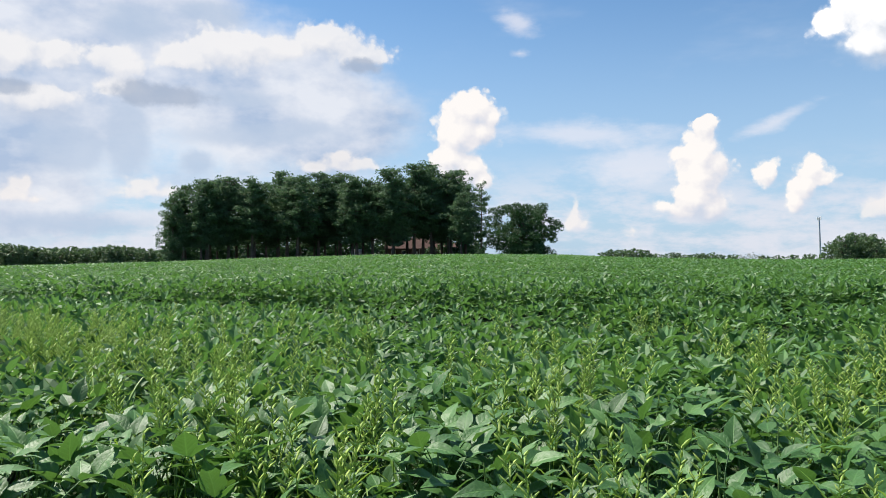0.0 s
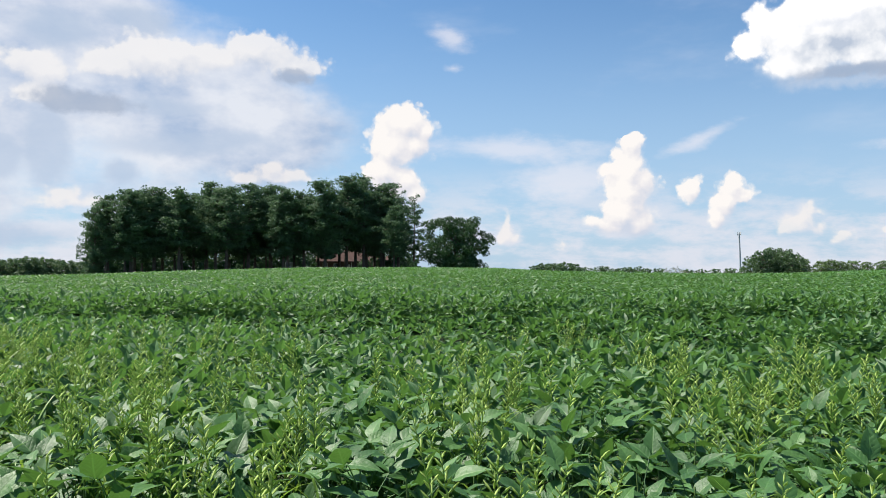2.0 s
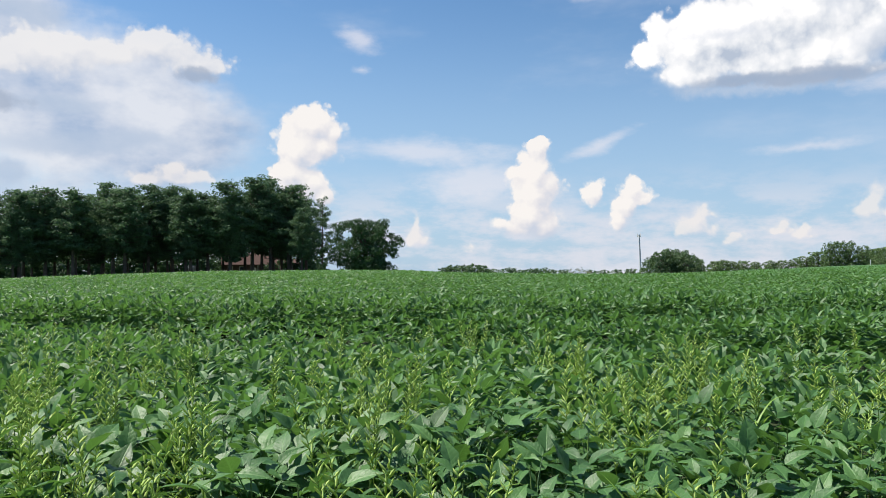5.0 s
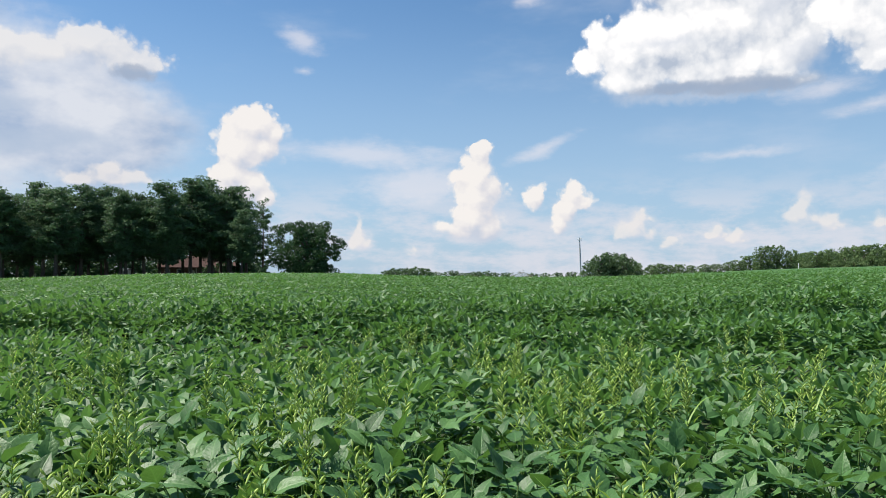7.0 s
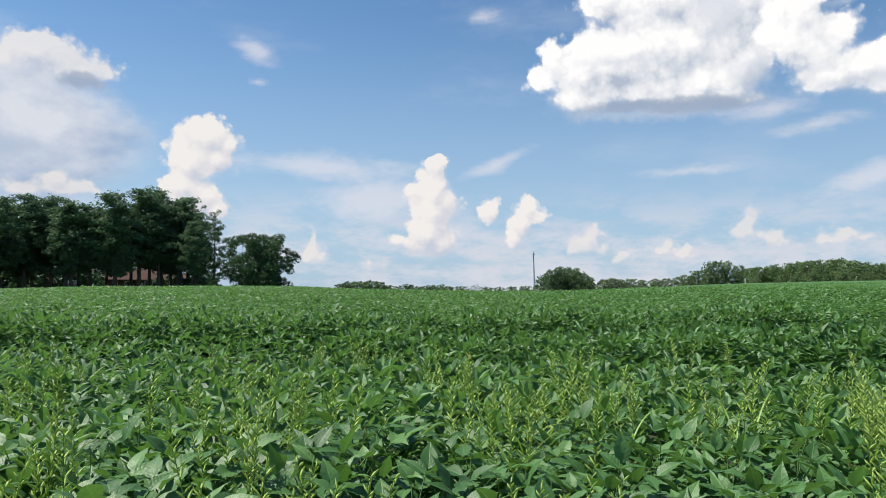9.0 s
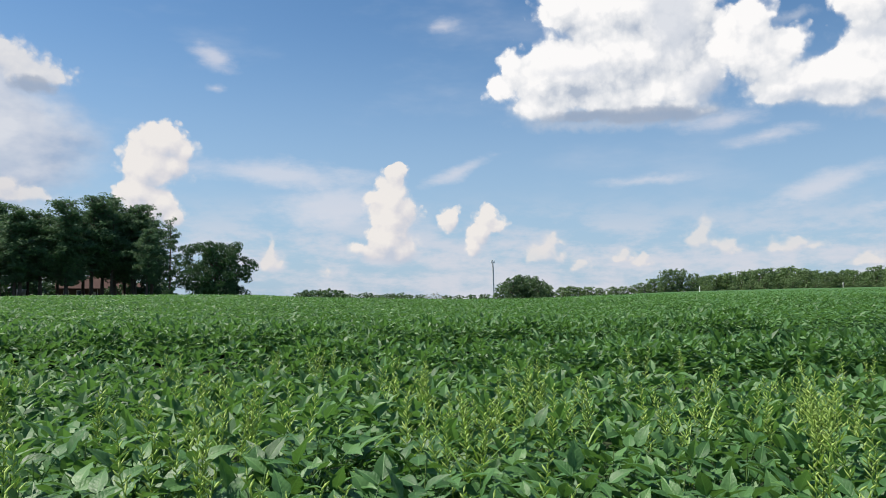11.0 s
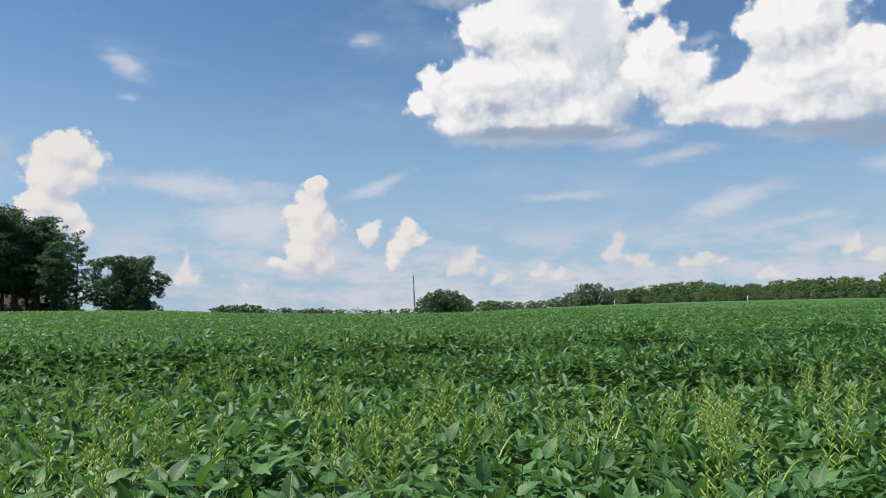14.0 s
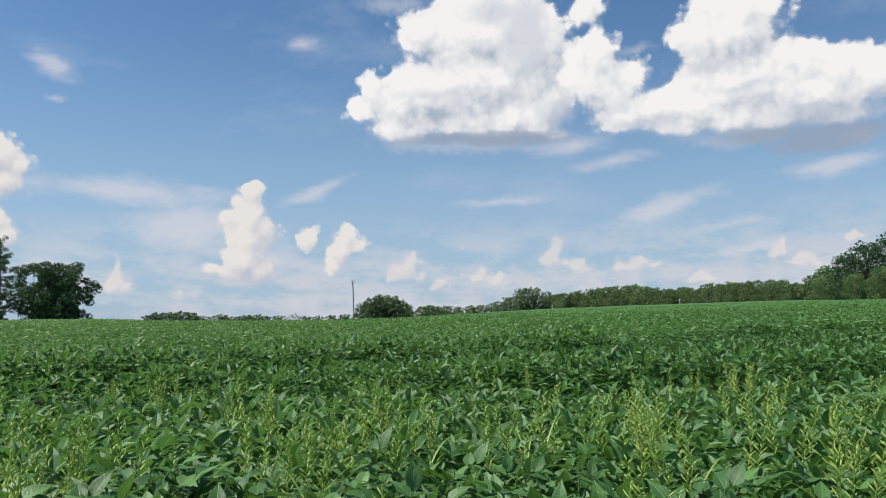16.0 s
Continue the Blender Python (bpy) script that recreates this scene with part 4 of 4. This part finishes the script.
# low far trees beyond the crest
for a, top in ((11.9, 0.5), (12.5, 0.7), (13.2, 0.66), (13.9, 0.74), (14.5, 0.64), (15.1, 0.42), (15.7, 0.33), (16.6, 0.45), (17.2, 0.33), (17.9, 0.3), (18.5, 0.42), (19.1, 0.42), (19.7, 0.28), (20.6, 0.32), (22.6, 0.22), (23.4, 0.24), (24.4, 0.26), (25.4, 0.34)):
    stand(dusky[int(a * 7) % 3], a, rng.uniform(640, 720), top, 10, 1.5)
copse = [broadleaf(rng, "copse_tree", "rounded grey-green tree in a clump beyond the crest", "tree", "clump of trees by the mast", COPSE, 10.0, 9.5, 0.0, 60, 2600, 0.34, 0.22) for _ in range(2)]
dry = broadleaf(rng, "dry_shrub", "pale dry shrub on the field's crest", "shrub", "dry shrubs", DRY_LEAVES, 4.0, 4.6, 0.02, 22, 500, 0.16, 0.08, 0.05)
for a, top in ((21.2, 0.36), (21.8, 0.5), (22.3, 0.34)):
    stand(dry, a, 330, top, 4)
for a, top in ((26.9, 1.2), (27.5, 1.58), (28.1, 1.72), (28.8, 1.66), (29.3, 1.4)):
    stand(copse[int(a * 5) % 2], a, rng.uniform(430, 450), top, 10, 1.0)
for a, top in ((29.6, 1.05), (30.0, 0.85), (26.3, 0.4), (31.1, 0.8), (31.6, 0.92), (32.3, 0.8), (32.9, 0.84), (33.8, 0.75), (34.6, 0.82), (35.4, 0.84), (36.2, 0.95), (36.9, 1.1), (37.6, 1.4)):
    stand(wood_trees[int(a * 5) % 4], a, rng.uniform(440, 480), top, 10, 1.5)
for a, top in ((38.3, 2.02), (38.9, 2.1), (39.5, 2.05), (40.2, 1.75)):
    stand(wood_trees[int(a * 3) % 4], a, 420, top, 10, 0.8)
# the wood along the far side of the field, in two ranks
WOOD = np.array([(40, 1.55), (41.59, 1.7), (43.63, 1.95), (46.04, 2.17), (47.61, 2.05), (49.54, 1.86), (51.83, 2.12), (53.31, 2.15), (54.77, 2.18), (56.89, 2.12), (58.29, 2.39), (59.7, 3.5), (61.1, 4.2), (66, 4.8)])
for n in range(60):
    a = 40.2 + 19.5 * (n + rng.uniform(0, 1)) / 60
    stand(wood_trees[n % 4], a, rng.uniform(430, 520), float(np.interp(a, WOOD[:, 0], WOOD[:, 1])) * rng.uniform(0.80, 1.02), 10, 1.05)
for n in range(24):
    a = 41 + 26 * (n + rng.uniform(0, 1)) / 24
    stand(wood_trees[(n * 3) % 4], a, rng.uniform(395, 420), float(np.interp(a, WOOD[:, 0], WOOD[:, 1])) * rng.uniform(0.5, 0.62), 10, 1.4)
near_oaks = [broadleaf(rng, "edge_tree", "big dark green tree at the edge of the wood", "tree", "big trees at the wood's edge", leaves, 16.0, 13.0, 0.02, 70, 6000, 0.27, 0.18, 0.4) for leaves in (OAK, WOOD_LEAVES)]
for n, (a, d, top) in enumerate(((60.3, 262, 3.6), (60.8, 242, 2.4), (61.5, 258, 4.35), (62.3, 236, 2.8), (63.0, 255, 4.8), (58.9, 270, 2.2), (64.9, 250, 5.0), (63.8, 235, 2.6), (67.5, 250, 5.0))):
    stand(near_oaks[n % 2], a, d, top, 16, 1.05)


# ---- house, mast and small far things ----
def box(bm, x0, x1, y0, y1, z0, z1, bevel=0.0):
    r = bmesh.ops.create_cube(bm, size=1.0, matrix=Matrix.Translation(((x0 + x1) / 2, (y0 + y1) / 2, (z0 + z1) / 2)) @ Matrix.Diagonal((x1 - x0, y1 - y0, z1 - z0, 1)))
    if bevel:
        edges = list({e for v in r["verts"] for e in v.link_edges})
        bmesh.ops.bevel(bm, geom=edges, offset=bevel, segments=1, affect="EDGES")
    return bm


def place(a, d):
    x, y = d * math.sin(radians(a)), d * math.cos(radians(a))
    return x, y, float(ground_z(x, y))


def gable(length, depth, eave, ridge, over=0.5, thick=0.18):
    """A gabled roof slab along x."""
    bm = bmesh.new()
    for s in (-1, 1):
        a = [(-length / 2 - over, s * (depth / 2 + over), eave - over * (ridge - eave) / (depth / 2)), (length / 2 + over, s * (depth / 2 + over), eave - over * (ridge - eave) / (depth / 2)),
             (length / 2 + over, 0, ridge), (-length / 2 - over, 0, ridge)]
        lo = [bm.verts.new(p) for p in a]
        hi = [bm.verts.new((p[0], p[1], p[2] + thick)) for p in a]
        bm.faces.new(lo)
        bm.faces.new(hi)
        for i in range(4):
            bm.faces.new((lo[i], lo[(i + 1) % 4], hi[(i + 1) % 4], hi[i]))
    bmesh.ops.recalc_face_normals(bm, faces=bm.faces)
    return bm


def house():
    x, y, z = place(-2.3, 208)
    ob = new("house")
    tagged(ob, "low brick house with a red-brown roof, half hidden behind pines", "house")
    ob.matrix_basis = pose(x, y, z, 0, 0, 4)
    bm = bmesh.new()
    box(bm, -6.8, 6.8, -4, 4, -0.3, 3.0)
    part("wall", bm_mesh("wall", bm, BRICK), ob)
    part("roof", bm_mesh("roof", gable(13.6, 8, 3.0, 5.7), ROOF), ob, "red-brown shingle roof")
    bm = bmesh.new()
    box(bm, 6.8, 12.0, -2.6, 3.4, -0.3, 2.7)
    part("side_wing", bm_mesh("side_wing", bm, BRICK), ob)
    wing = part("wing_roof", bm_mesh("wing_roof", gable(5.2, 6.4, 2.7, 4.1), ROOF), ob)
    wing.location = (9.4, 0.4, 0)
    bm = bmesh.new()
    box(bm, -3.2, -2.2, -0.5, 0.5, 3.5, 6.7, 0.03)
    part("chimney", bm_mesh("chimney", bm, BRICK), ob)
    for wx, wy in ((-5.0, -4.0), (-2.2, -4.0), (3.6, -4.0), (9.4, -2.6)):
        bm = bmesh.new()
        for b in ((wx - 0.62, wx - 0.5, 1.0, 2.3), (wx + 0.5, wx + 0.62, 1.0, 2.3), (wx - 0.62, wx + 0.62, 2.3, 2.42), (wx - 0.7, wx + 0.7, 0.9, 1.0)):
            box(bm, b[0], b[1], wy - 0.08, wy + 0.02, b[2], b[3])
        win = part("window", bm_mesh("window", bm, TRIM), ob, "cream-framed window")
        bm = bmesh.new()
        box(bm, wx - 0.5, wx + 0.5, wy - 0.03, wy + 0.01, 1.0, 2.3)
        part("pane", bm_mesh("pane", bm, GLASS), win)
    bm = bmesh.new()
    box(bm, 0.4, 1.4, -4.06, -3.99, 0.0, 2.05, 0.01)
    part("door", bm_mesh("door", bm, TRIM), ob, "cream front door")
    for px in (-1.6, 0.0, 1.8):
        bm = bmesh.new()
        box(bm, px - 0.08, px + 0.08, -4.46, -4.3, -0.1, 2.75, 0.01)
        part("porch_post", bm_mesh("porch_post", bm, TRIM), ob)


def shed():
    x, y, z = place(-6.35, 192)
    ob = new("garden_shed")
    tagged(ob, "small white garden shed among the pine trunks", "shed")
    ob.matrix_basis = pose(x, y, z, 0, 0, -8)
    bm = bmesh.new()
    box(bm, -1.1, 1.1, -0.9, 0.9, -0.1, 1.9)
    part("wall", bm_mesh("wall", bm, WHITE), ob)
    part("roof", bm_mesh("roof", gable(2.2, 1.8, 1.9, 2.5, 0.15, 0.08), STEEL), ob, "grey metal roof")
    bm = bmesh.new()
    box(bm, -0.25, 0.35, -0.95, -0.89, 0.0, 1.7, 0.01)
    part("door", bm_mesh("door", bm, STEEL), ob, "grey door")


def mast():
    x, y, z = place(26.05, 700)
    ob = new("phone_mast")
    tagged(ob, "tall slim grey steel mast with white aerials on top", "mast")
    ob.matrix_basis = pose(x, y, z, 0, -1.6, 0)
    h = EYE + 700 * math.tan(radians(2.72)) - z
    v, f = tube([(0, 0, -0.5), (0, 0, h * 0.3), (0, 0, h * 0.7), (0, 0, h)], [0.9, 0.8, 0.7, 0.6], 12)
    part("pole", mesh_from("pole", v, f, STEEL, True), ob)
    v, f = tube([(math.cos(t) * 1.5, math.sin(t) * 1.5, h - 1.2) for t in np.linspace(0, 6.2832, 13)], [0.09] * 13, 5)
    part("platform_ring", mesh_from("platform_ring", v, f, STEEL, True), ob)
    for n in range(6):
        t = n * math.pi / 3
        bm = bmesh.new()
        box(bm, 1.35, 1.75, -0.22, 0.22, h - 2.0, h + 0.9, 0.05)
        aerial = part("aerial_panel", bm_mesh("aerial_panel", bm, WHITE), ob, "white aerial panel")
        aerial.rotation_euler = (0, 0, t)
        v, f = tube([(0, 0, h - 1.0), (0.7, 0, h - 1.0), (1.36, 0, h - 1.0)], [0.07] * 3, 5)
        arm = part("arm", mesh_from("arm", v, f, STEEL), ob)
        arm.rotation_euler = (0, 0, t)
    v, f = tube([(0, 0, h - 0.1), (0, 0, h + 0.8), (0, 0, h + 1.6)], [0.09, 0.07, 0.03], 6)
    part("spike", mesh_from("spike", v, f, WHITE, True), ob)


def marker(a, d, h, label):
    x, y, z = place(a, d)
    ob = new("marker_post")
    tagged(ob, label, "post", "marker posts in the field")
    ob.matrix_basis = pose(x, y, z)
    v, f = tube([(0, 0, -0.2), (0, 0, h * 0.5), (0, 0, h * 0.97), (0, 0, h)], [0.1, 0.1, 0.1, 0.06], 8)
    part("shaft", mesh_from("shaft", v, f, WHITE, True), ob)
    v, f = tube([(0, 0, h * 0.99), (0, 0, h + 0.05), (0, 0, h + 0.12)], [0.13, 0.13, 0.05], 8)
    part("cap", mesh_from("cap", v, f, STEEL, True), ob)


def low_barn():
    x, y, z = place(55.95, 372)
    ob = new("low_barn")
    tagged(ob, "long low barn with a pale metal roof beyond the field", "barn")
    ob.matrix_basis = pose(x, y, z, 0, 0, -55)
    bm = bmesh.new()
    box(bm, -3.0, 3.0, -1.8, 1.8, -0.3, 0.75)
    part("wall", bm_mesh("wall", bm, STEEL), ob)
    part("roof", bm_mesh("roof", gable(6, 3.6, 0.75, 1.1, 0.3, 0.1), WHITE), ob, "pale metal roof")


house()
shed()
mast()
marker(40.66, 232, 2.2, "slim white post at the far edge of the soybeans")
marker(49.65, 262, 2.4, "slim pale post before the distant wood")
low_barn()
